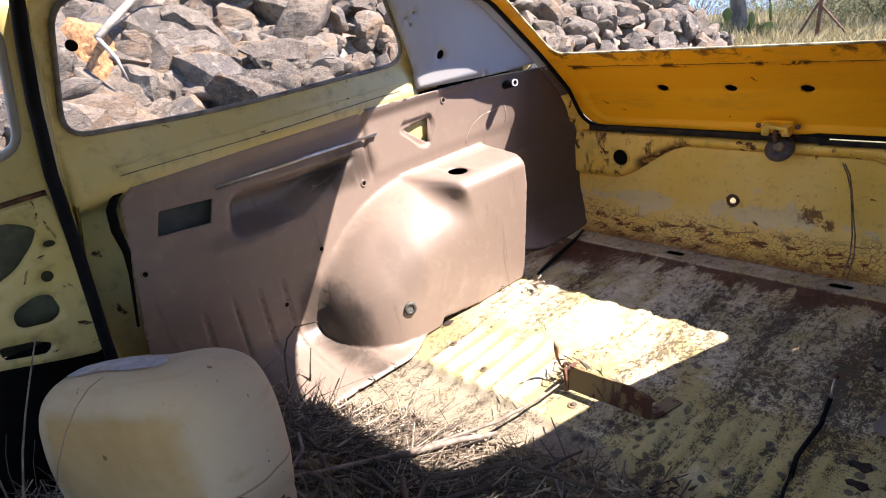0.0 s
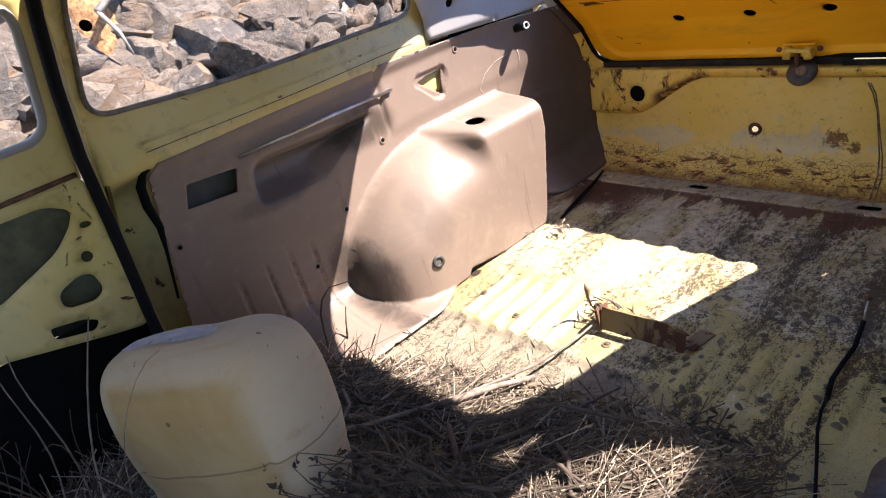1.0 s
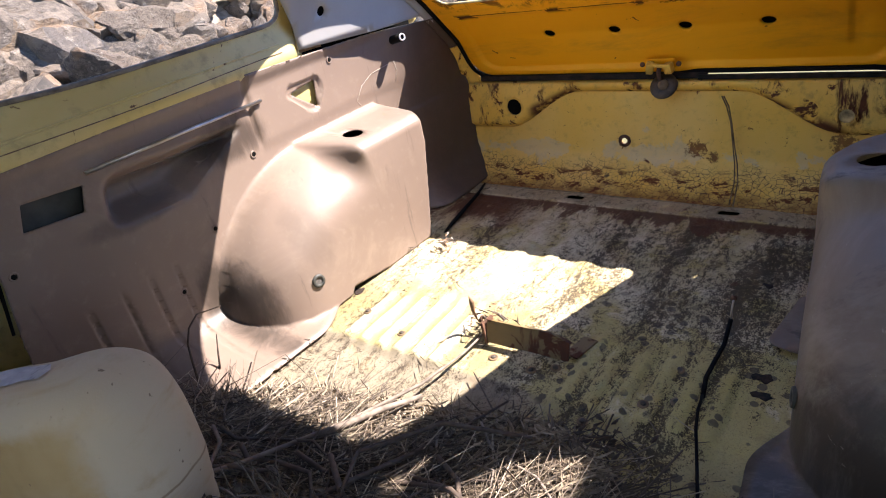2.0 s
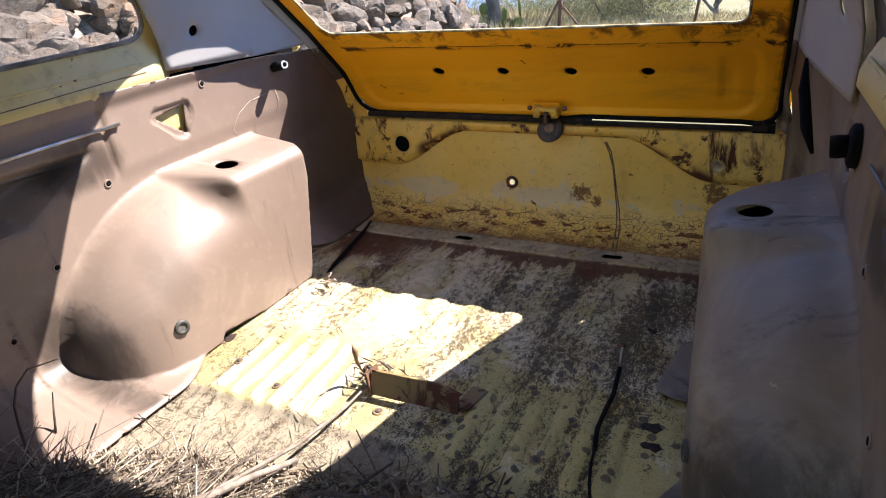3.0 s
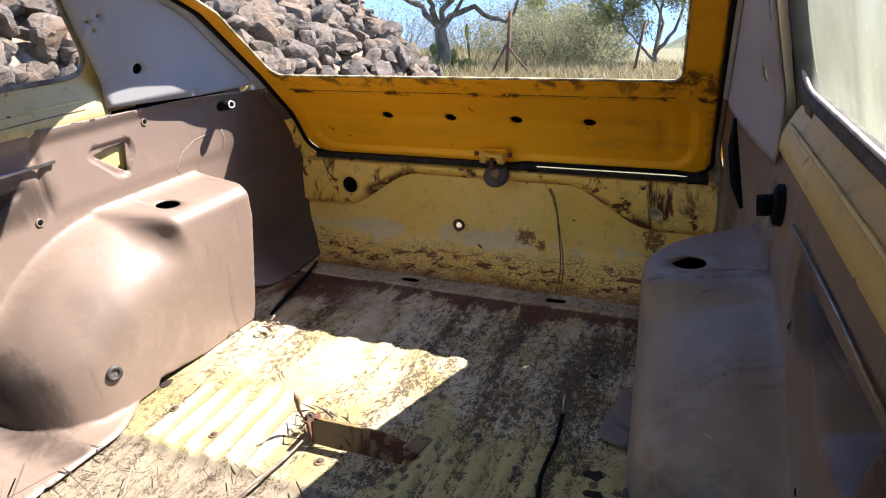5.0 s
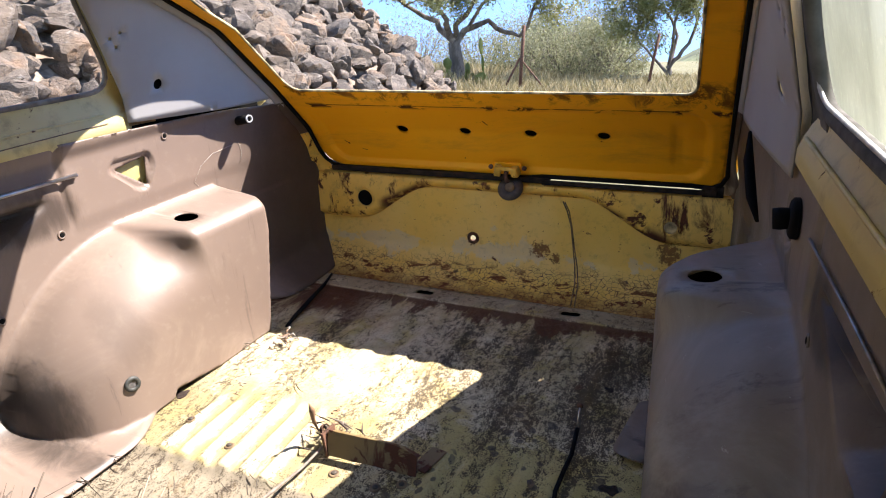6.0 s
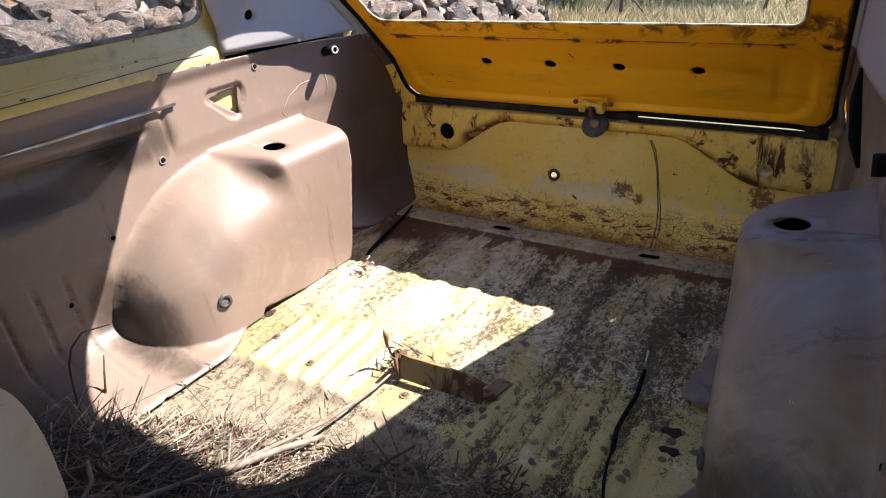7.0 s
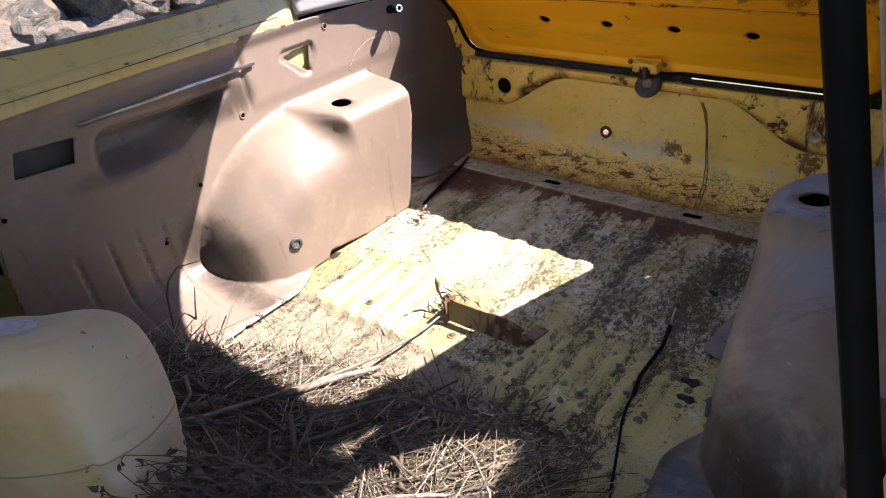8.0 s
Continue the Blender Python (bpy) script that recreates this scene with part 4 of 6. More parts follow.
def body_x(y, z):
    return side_x(y, z) + 0.115 * (1 - smooth(0.49, 0.54, z)) - 0.026 * smooth(0.53, 0.56, z) * (1 - smooth(0.575, 0.645, z)) * (1 - smooth(-0.47, -0.42, y))


def cover_x(y, z):
    """The pillar cover runs in one flat sweep from the side window to the hatch seal."""
    near = float(np.interp(z, (0.53, 0.625, 0.66, 0.76, 0.90, 0.925), (-0.448, -0.448, -0.462, -0.505, -0.57, -0.60)))
    u = min(1.0, max(0.0, (y - near) / max(0.05, hatch_y(z) - 0.016 - near)))
    x = side_x(y, z) - 0.024
    return x * (1 - u) + min(x, 0.590) * u


def side(sign, open_window):
    flip = sign < 0
    window = WINDOW if sign < 0 else RIGHT_WINDOW
    spread = lambda y: 0.03 * max(0.0, -0.45 - y) * (1 - smooth(-1.10, -1.26, y)) if sign > 0 else 0.0
    trim_at = lambda y, z: trim_x(y, z, sign > 0) + (spread(y) + 0.012 * smooth(0.525, 0.56, z) if sign > 0 else 0.0)
    wall_at = lambda y, z: side_x(y, z) + spread(y)
    brown = GRIMY_SHADED_BROWN if sign > 0 else BROWN
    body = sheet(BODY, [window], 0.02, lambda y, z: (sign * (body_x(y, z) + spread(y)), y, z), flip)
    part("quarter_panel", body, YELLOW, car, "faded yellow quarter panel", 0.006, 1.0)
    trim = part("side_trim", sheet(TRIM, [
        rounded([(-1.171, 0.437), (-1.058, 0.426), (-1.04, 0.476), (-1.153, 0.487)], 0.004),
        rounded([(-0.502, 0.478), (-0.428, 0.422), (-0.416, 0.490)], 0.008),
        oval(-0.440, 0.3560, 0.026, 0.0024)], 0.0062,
        lambda y, z: (sign * trim_at(y, z), y, z), flip, ARCH_LINES + [list(ring_line) + [ring_line[0]] for ring_line in (POCKET, POCKET_FLOOR, TRIANGLE)]), brown, car, ("grimy shade-darkened brown" if sign > 0 else "moulded light brown") + " plastic side trim with wheel arch bulge", 0.003, 1.0)
    cover = PILLAR if sign < 0 else [(-0.448, 0.53), (-0.02, 0.53)] + PILLAR[3:]
    part("pillar_cover", sheet(cover, [oval(-0.366, 0.644, 0.011, 0.012)] + [oval(y, z, 0.004, 0.004, 8) for y, z in ((-0.475, 0.752), (-0.452, 0.762), (-0.462, 0.735))], 0.02,
        lambda y, z: (sign * cover_x(y, z), y, z), flip), GREY, car, "pale grey vinyl pillar cover", 0.003, 1.0)
    # black disc drawn as the shade inside the pillar hole
    part("hole_back", disc(0.026, 0.002, (sign * (cover_x(-0.366, 0.644) + 0.014), -0.366, 0.644), (-sign, 0, 0)), DARK, car, "black disc drawn as shade behind the pillar hole")
    inward = (-sign, 0, 0)
    for y, z in ((-0.658, 0.383), (-0.819, 0.264), (-0.945, 0.165), (-0.357, 0.522), (-1.22, 0.372)):
        # shade in each screw hole, drawn as a small black disc
        part("screw", disc(0.0052, 0.003, (sign * trim_at(y, z), y, z), inward, 10), DARK, trim, "small screw hole drawn as a black disc")
        part("screw_seat", ring(0.0056, 0.0095, 0.002, (sign * trim_at(y, z), y, z), inward), brown, trim)
    part("grommet", ring(0.008, 0.017, 0.004, (sign * (trim_at(-0.723, 0.096) - 0.001), -0.723, 0.096), (-sign, -0.25, 0.1)), SLATE, trim, "round plastic grommet")
    part("grommet_pin", disc(0.009, 0.0015, (sign * (trim_at(-0.723, 0.096) - 0.001), -0.723, 0.096), (-sign, -0.25, 0.1)), STRIKER_GREY, trim)
    # black disc drawn as the shade under the access hole
    part("strut_cavity", disc(0.066, 0.004, (sign * 0.568, -0.405, 0.322), (-sign * 0.3, 0, 1)), DARK, trim, "black disc drawn as shade under the round access hole")
    # body behind the recess is shaded, drawn as a dark plate
    back = block(0.004, 0.15, 0.09, (sign * (half_width(-1.1) + spread(-1.1) + 0.03), -1.105, 0.456), 0)
    part("recess_back", back, SLATE, trim, "plate coloured dark for the shade in the rectangular recess")
    foam = [(sign * (half_width(y) + spread(y) + 0.004), y, z) for y, z in ((-1.185, 0.556), (-1.218, 0.545), (-1.235, 0.52), (-1.240, 0.48), (-1.236, 0.43), (-1.245, 0.38), (-1.268, 0.27))]
    part("foam_edge", tube(foam, [0.003, 0.008, 0.010, 0.010, 0.008, 0.004, 0.003], 8), DARK, trim, "black foam edge behind the trim")
    rod = tube([(sign * (half_width(-1.03) + spread(-1.03) - (0.007 if sign < 0 else 0.003)), -1.027, 0.497), (sign * (half_width(-0.8) + spread(-0.8) - (0.007 if sign < 0 else 0.003)), -0.81, 0.497), (sign * (half_width(-0.6) + spread(-0.6) - (0.010 if sign < 0 else 0.006)), -0.597, 0.495)], 0.0042 if sign < 0 else 0.0021, 10)
    part("trim_rod", rod, STEEL if sign < 0 else SHADED_STEEL, trim, "thin metal rod along the trim")
    seal_pts = [(sign * (side_x(y, z) - (0.0225 if sign > 0 else 0.024)), y, z) for y, z in (((-1.252, 0.93), (-1.262, 0.85), (-1.275, 0.75), (-1.291, 0.62), (-1.300, 0.5), (-1.314, 0.4), (-1.330, 0.28), (-1.345, 0.1), (-1.35, -0.05)) if sign > 0 else ((-1.268, 0.93), (-1.283, 0.85), (-1.298, 0.75), (-1.310, 0.62), (-1.318, 0.5), (-1.326, 0.4), (-1.336, 0.28), (-1.347, 0.1), (-1.35, -0.05)))]
    part("door_seal", tube(seal_pts, 0.0068 if sign > 0 else 0.0115, 10), BLACK, car, "black rubber door seal")
    plate = sheet(TRIANGLE, [oval(-0.425, 0.485, 0.004, 0.004, 8), oval(-0.435, 0.432, 0.004, 0.004, 8)], 0.012, lambda y, z: (sign * (half_width(y) + spread(y) + 0.016), y, z), flip)
    part("trim_backing", plate, YELLOW, trim, "yellow bracket behind the triangular hole", 0.002, 1.0)
    if sign < 0:
        # black strip drawn as the shade between trim and pillar cover
        part("trim_gap_shade", ribbon([(sign * (wall_at(y, 0.56) - 0.001), y, 0.562 - 0.02 * smooth(-0.45, -0.1, y)) for y in np.linspace(-0.45, -0.03, 10)], 0.002, 0.03), DARK, car, "black strip drawn as the shaded gap above the trim")
        part("gap_rust", ribbon([(sign * (wall_at(y, 0.56) - 0.004), y, 0.566 - 0.02 * smooth(-0.45, -0.1, y)) for y in np.linspace(-0.445, -0.36, 6)], 0.002, 0.010), RUST_EDGE, car, "orange rust in the gap")
    # crease of the sill: its shade drawn as a dark line
    for zz in (0.580,) if sign < 0 else ():
        line = [(sign * (body_x(y, zz) - 0.0005), y, zz + 0.002 * math.sin(9 * y)) for y in np.linspace(-1.2, -0.5, 14)]
        part("sill_crease_line", tube(line, 0.0012, 5), GRIMY, car, "dark line drawn for the crease along the sill")
    bead = [(sign * (body_x(y, 0.60) + spread(y) - 0.003), y, 0.60) for y in np.linspace(-1.2, -0.5, 12)]
    part("sill_bead", tube(bead, 0.003, 6), YELLOW, car)
    edge = [(sign * (wall_at(y, z) - 0.003), y, z) for y, z in window + window[:1]]
    rubber = part("window_rubber", tube(edge, 0.0115 if sign > 0 else 0.0052, 10), RUBBER_GREY if sign > 0 else OLD_RUBBER, car, "weathered window rubber")
    if sign > 0:
        bead = [(wall_at(y, z) - 0.012, y - 0.006 * (y + 0.85), z + 0.012 * (0.78 - z) / 0.13) for y, z in window + window[:1]]
        part("rubber_bead", tube(bead, 0.003, 8), FADED, rubber, "pale weathered bead of the window rubber")
    if not open_window:
        pane = sheet(window, [], 0.03, lambda y, z: (sign * (wall_at(y, z) + 0.004), y, z), flip)
        glass = part("window_pane", pane, GLASS, car, "dusty side window glass", 0.003, 1.0)
        glass.visible_shadow = False
        gasket = sheet([(-0.440, 0.60), (-0.440, 0.66), (-0.50, 0.78), (-0.565, 0.905), (-0.60, 0.905), (-0.530, 0.78), (-0.545, 0.66), (-0.545, 0.615)], [], 0.015, lambda y, z: (wall_at(y, z) - 0.0075 + 0.003 * noise.noise((y * 60, z * 25, 3)), y, z), flip)
        part("window_gasket", gasket, RUBBER_GREY, car, "broad dusty dark gasket beside the window", 0.004, 1.0)


side(-1, True)
side(1, False)


# shade in the bolt hole, drawn as a black disc
part("jamb_hole", disc(0.0105, 0.002, (-side_x(-1.202, 0.83) + 0.0055, -1.210, 0.828), (1, 0, 0.25), 14), DARK, car, "bolt hole in the pillar drawn as a black disc")


def return_mesh(sign, z0, z1):
    """The short return of the pillar from the side wall to the hatch seal."""
    zs = np.linspace(z0, z1, 24)
    verts, faces = [], []
    for z in zs:
        xa, ya = min(side_x(hatch_y(z), z), 0.592) * smooth(0.30, 0.40, z) + (side_x(hatch_y(z), z) + 0.002) * (1 - smooth(0.30, 0.40, z)), hatch_y(z) - 0.036
        xb, yb = 0.574, hatch_y(z) + 0.006
        for k in range(5):
            t = k / 4
            verts.append((sign * (xa + (xb - xa) * t), ya + (yb - ya) * math.sin(t * math.pi / 2), z))
    for j in range(len(zs) - 1):
        for k in range(4):
            a = j * 5 + k
            f = (a, a + 1, a + 6, a + 5)
            faces.append(f if sign < 0 else f[::-1])
    return mesh_of(verts, faces)


for sign in (-1, 1):
    part("pillar_return", return_mesh(sign, 0.522, 0.93), GREY, car, "grey edge of the pillar cover", 0.003, 1.0)
    part("trim_return", return_mesh(sign, 0.285 if sign > 0 else 0.43, 0.536), GRIMY_SHADED_BROWN if sign > 0 else BROWN, car, "brown rear edge of the side trim", 0.003, 1.0)
part("hatch_flange", return_mesh(-1, 0.285, 0.429), BEAM, car, "rusty yellow flange of the hatch opening", 0.003, 1.0)
part("hole_rim", ring(0.0085, 0.019, 0.002, (-0.087, rear_y(0.121) - 0.001, 0.119), (0, -1, 0.05)), RUST, car, "rusted rim of the bright hole")
# black plates and a disc drawn as shade inside slots and holes
for x in (-0.179, 0.241):
    part("slot_plug", block(0.07, 0.04, 0.003, (x, 0.0, -0.010), 0), DARK, car, "black plate drawn as shade under the floor slot")
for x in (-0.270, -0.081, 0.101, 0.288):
    part("hole_back", block(0.06, 0.003, 0.05, (x, 0.138, 0.446), 0, (30, 0, 0)), DARK, hatch, "black plate drawn as shade behind the hatch hole")
part("hole_plug", disc(0.0252, 0.002, (-0.434, rear_y(0.221) - 0.0185, 0.221), (0, -1, 0)), DARK, car, "black disc drawn as shade inside the panel hole")
peg = part("shelf_peg", tube([(-0.650, -0.130, 0.508), (-0.60, -0.142, 0.517), (-0.578, -0.147, 0.521)], [0.013, 0.0115, 0.0115], 12), BLACK, car, "black parcel shelf peg")
part("peg_collar", ring(0.0065, 0.0105, 0.003, (-0.577, -0.1475, 0.5215), (0.9, -0.25, 0.1), 14), FADED, peg, "pale worn peg tip")
latch_r = part("seat_latch", disc(0.030, 0.012, (0.668, -0.50, 0.487), (-1, 0, 0), 18), BLACK, car, "black plastic seat latch")
part("latch_pin", tube([(0.66, -0.50, 0.487), (0.645, -0.50, 0.485), (0.636, -0.50, 0.484)], [0.015, 0.016, 0.015], 12), BLACK, latch_r)
# shade in the torn trim, drawn as a black bar
part("trim_split", tube([(0.604, -0.165, 0.532), (0.606, -0.21, 0.49), (0.616, -0.27, 0.44), (0.628, -0.31, 0.41)], [0.003, 0.009, 0.009, 0.003], 8), DARK, car, "split in the trim drawn as a black bar")
edge = [(trim_x(y, 0.55) + 0.009 + 0.03 * max(0.0, -0.45 - y), y, 0.567 - 0.012 * smooth(-0.634, -0.145, y) - 0.008 * smooth(-0.7, -1.19, y)) for y in np.linspace(-1.15, -0.50, 24)]
part("trim_edge", tube(edge, [0.004 + 0.0015 * math.sin(k * 2.3) for k in range(24)], 6), RUST_EDGE, car, "orange rusted edge above the trim")
for k, pts in enumerate((((-0.63, -0.285, 0.375), (-0.632, -0.297, 0.39), (-0.632, -0.27, 0.425), (-0.631, -0.227, 0.446), (-0.629, -0.166, 0.454)), ((-0.633, -0.15, 0.40), (-0.633, -0.14, 0.43), (-0.632, -0.145, 0.455)))):
    web = thing("thread", "pale torn thread hanging on the side trim", "thread", "threads on the trim")
    part("strand", tube([(-trim_x(p[1], p[2]) + 0.001, p[1], p[2]) for p in pts], 0.0004, 5), PALE_THREAD, web)
scrap = thing("carpet_scrap", "fuzzy dark brown carpet scrap on the trim edge", "carpet")
part("wool", block(0.03, 0.07, 0.06, (0.702, -1.06, 0.475), 0.013, (0, 8, 0)), TWIG, scrap)

# roof, and unseen front walls added to hold back light
roof_me = sheet([(-0.62, -2.55), (0.62, -2.55), (0.61, -0.65), (-0.61, -0.65)], [], 0.06, lambda x, y: (x, y, 0.985 - 0.13 * x * x - 0.06 * (y + 1.3) ** 2 - 0.35 * max(0.0, y + 0.62)))
part("roof", roof_me, YELLOW, car, "yellow steel roof", 0.012, 1.0)
# unseen bar and strip added to stop light under the bay
part("rear_light_block", block(1.30, 0.09, 0.24, (0, 0.285, -0.07), 0.03), RUST, car, "unseen rusted bar added to keep out light from behind")
part("underbody_end", block(1.26, 0.006, 0.075, (0, 0.04, -0.042), 0), DARK, car, "unseen black strip added to close the underbody to light")
# unseen wall whose height sets how much front light enters
part("bulkhead", block(1.36, 0.04, 0.92, (0, -2.5, 0.22), 0.01), RUST, car, "front bulkhead, unseen, sized to block light")
part("centre_pillar", sheet([(-1.40, -0.10), (-1.17, -0.10), (-1.17, 0.93), (-1.34, 0.93)], [], 0.05, lambda y, z: (side_x(y, z) + 0.022, y, z)), YELLOW, car, "yellow outer pillar beside the door", 0.03, 1.0)
# unseen side wall added to cut light from the front right
part("cabin_light_wall", block(0.03, 0.72, 0.86, (0.71, -2.17, 0.19), 0.01), RUST, car, "unseen cabin side wall added to block light")
for sign in (-1, 1):
    part("windscreen_pillar", tube([(sign * 0.58, -1.98, 0.93), (sign * 0.64, -2.25, 0.72), (sign * 0.67, -2.5, 0.48)], 0.028, 8), YELLOW, car)
DOOR = rounded([(-2.30, 0.42), (-1.60, 0.318), (-1.404, 0.256), (-1.345, 0.24), (-1.325, 0.28), (-1.318, 0.575), (-1.34, 0.585), (-2.30, 0.585)], 0.015)
DOOR_HOLES = [
    rounded([(-1.75, 0.435), (-1.548, 0.416), (-1.42, 0.462), (-1.375, 0.50), (-1.361, 0.527), (-1.40, 0.552), (-1.75, 0.565)], 0.02),
    rounded([(-1.458, 0.352), (-1.40, 0.340), (-1.378, 0.355), (-1.384, 0.396), (-1.41, 0.403), (-1.456, 0.388)], 0.018),
    rounded([(-1.50, 0.305), (-1.43, 0.283), (-1.415, 0.30), (-1.44, 0.318), (-1.50, 0.333)], 0.01),
    oval(-1.377, 0.43, 0.011, 0.012), oval(-1.352, 0.49, 0.010, 0.007)]
# yellow skin behind the door, coloured dim green for its shade
DOOR_BACK = plain("shaded_green_steel", (0.085, 0.085, 0.05), 0.8, 0, 0.5, 12)
door = part("door", sheet(DOOR, DOOR_HOLES, 0.02, lambda y, z: (-0.735 - 0.012 * smooth(-1.33, -1.36, y) if y > -1.36 else -0.747, y, z), True), YELLOW, car, "stripped yellow inner door shell", 0.004, 1.0)
part("door_skin", sheet(DOOR, [], 0.08, lambda y, z: (-0.82, y, z), True), DOOR_BACK, door, "outer door skin coloured as if in shade", 0.003, 1.0)
# black sheet drawn as the shade under the door shell
part("kick_panel", sheet([(-2.45, -0.18), (-1.33, -0.18), (-1.33, 0.30), (-2.45, 0.33)], [], 0.08, lambda y, z: (-0.76, y, z), True), DARK, car, "black sheet drawn as the shade below the door", 0.004, 1.0)
DOOR_TOP = [(-2.30, 0.575), (-1.318, 0.575), (-1.305, 0.68), (-1.285, 0.80), (-1.272, 0.92), (-1.95, 0.92)]
DOOR_WINDOW = rounded([(-2.20, 0.668), (-1.338, 0.668), (-1.302, 0.895), (-1.93, 0.895)], [0.05, 0.045, 0.05, 0.05])
part("door_frame", sheet(DOOR_TOP, [DOOR_WINDOW], 0.03, lambda y, z: (-side_x(y, z) - 0.018, y, z), True), YELLOW, door, "faded yellow door window frame", 0.02, 1.0)
part("door_window_rubber", tube([(-side_x(y, z) - 0.014, y, z) for y, z in DOOR_WINDOW + DOOR_WINDOW[:1]], 0.008, 8), GREY, door, "pale weathered window rubber")
part("door_jamb", sheet([(0.0, -0.15), (1.0, -0.15), (1.0, 0.93), (0.0, 0.93)], [], 0.1, lambda s, z: (-side_x(-1.31, z) + 0.012 - 0.11 * s, -1.322 + 0.062 * smooth(0.25, 0.95, z), z)), YELLOW, car, "yellow door jamb", 0.003)
part("door_lip", tube([(-0.727, y, 0.588) for y in np.linspace(-2.25, -1.325, 12)], 0.005, 6), RUST, door, "rusted lip along the door")


# ---- loose things in the load bay ----
def foam_cushion():
    w, h, d, k = 0.190, 0.182, 0.098, 5.4
    verts, faces, nu, nv = [], [], 112, 72
    for j in range(nv + 1):
        v = -math.pi / 2 + math.pi * j / nv
        for i in range(nu):
            u = 2 * math.pi * i / nu
            c = Vector((math.cos(v) * math.cos(u), math.cos(v) * math.sin(u), math.sin(v)))
            s = (abs(c.x) ** k + abs(c.z) ** k) ** (1 / k)
            s = (s ** 3.0 + abs(c.y) ** 3.0) ** (1 / 3.0)
            p = c / s
            q = Vector((p.x * w * (1 - 0.22 * max(0.0, -p.z)), p.y * d, p.z * h))
            q += c * 0.006 * noise.noise(q * 9)
            rim = max(abs(q.x) / w, abs(q.z) / h)
            q.y -= math.copysign(0.005, q.y) * (1.3 * math.exp(-((rim - 0.70) / 0.05) ** 2) - 0.7 * smooth(0.66, 0.74, rim) * smooth(1.0, 0.8, rim) + 0.8 * math.exp(-((q.z + 0.062 + 0.02 * q.x) / 0.007) ** 2))
            verts.append(q)
    for j in range(nv):
        for i in range(nu):
            a, b = j * nu + i, j * nu + (i + 1) % nu
            faces.append((a, b, b + nu, a + nu))
    return mesh_of(verts, faces)


cushion = thing("foam_cushion", "yellowed foam cushion lying on dry straw", "cushion")
fc = part("foam", foam_cushion(), FOAM, cushion)
fc.matrix_basis = pose(-0.273, -1.385, 0.212, -8, -7, 27)

BRACKET = car_paint("chipped_bracket_paint", (0.17, 0.115, 0.042), (0.10, 0.07, 0.036), 0.50, 0.9)
bracket = thing("floor_bracket", "rusty bent steel bracket on the floor", "bracket")

def channel(length, wide, tall, wall):
    """A pressed steel channel, open towards the rear, with a splayed end."""
    prof = [(-wide / 2, 0), (-wide / 2, tall), (-wide / 2 + wall, tall), (-wide / 2 + 0.013, tall * 0.97), (-wide / 2 + 0.013, tall * 0.97 - wall), (-wide / 2 + wall, tall - wall), (-wide / 2 + wall, 0)]
    verts, faces = [], []
    for k in range(9):
        t = k / 8
        s = 1 - 0.25 * smooth(0.8, 1.0, t)
        verts += [((t - 0.5) * length, y * (1 + 0.2 * t), z * s + 0.002 * noise.noise((t * 5, y * 40, z * 40))) for y, z in prof]
    n = len(prof)
    for k in range(8):
        for m in range(n):
            a, b = k * n + m, k * n + (m + 1) % n
            faces.append((a, b, b + n, a + n))
    faces += [tuple(range(n))[::-1], tuple(range(8 * n, 9 * n))]
    return mesh_of(verts, faces, False)


ch = part("bracket_channel", channel(0.185, 0.042, 0.048, 0.003), BRACKET, bracket, "grimy yellow steel channel")
ch.matrix_basis = pose(0.028, -0.666, 0.004, -22, 0, 2)
tab = part("bracket_tab", block(0.006, 0.05, 0.045, (0, 0, 0), 0.002), RUST, bracket, "rusted end tab")
tab.matrix_basis = pose(-0.070, -0.664, 0.026, -14, -12, 10)
foot = part("bracket_foot", block(0.034, 0.066, 0.004, (0, 0, 0), 0.0015), BRACKET, bracket, "flat end foot")
foot.matrix_basis = pose(0.124, -0.634, 0.010, 0, -6, -14)
part("bracket_bolt", disc(0.008, 0.006, (-0.093, -0.65, 0.035), (-1, -0.3, 0.2), 8), RUST, bracket)

cable = thing("cable", "black cable hanging out of the floor", "cable")
part("cable_sheath", tube([(0.372, -0.515, 0.060), (0.368, -0.545, 0.020), (0.362, -0.58, 0.010), (0.360, -0.63, 0.009), (0.368, -0.68, 0.008)], 0.0041, 8), BLACK, cable)
part("cable_core", tube([(0.368, -0.68, 0.012), (0.372, -0.72, 0.016), (0.38, -0.76, 0.015), (0.405, -0.84, 0.010), (0.432, -0.93, 0.008)], 0.0026, 8), BLACK, cable)
part("cable_end", tube([(0.372, -0.500, 0.092), (0.371, -0.508, 0.075), (0.372, -0.516, 0.058)], 0.0018, 8), STEEL, cable, "bare silvery cable end")
part("cable_tip", tube([(0.367, -0.495, 0.094), (0.376, -0.497, 0.095)], 0.0042, 8), RUST, cable)

for bx, by in ((-0.032, -0.716), (-0.273, -0.721), (0.058, -0.722), (0.10, -0.70), (0.285, -0.735), (0.33, -0.70), (0.20, -0.80), (-0.40, -0.69), (0.31, -0.62)):
    bolt = thing("floor_bolt", "small rusty bolt with a washer in the floor", "bolt", "bolts of the floor")
    part("washer", ring(0.005, 0.0105, 0.0022, (bx, by, floor_z(bx, by)), (0, 0, 1), 14), GRIMY, bolt)
    part("bolt_head", disc(0.0055, 0.005, (bx, by, floor_z(bx, by)), (0, 0, 1), 8), STRIKER, bolt)
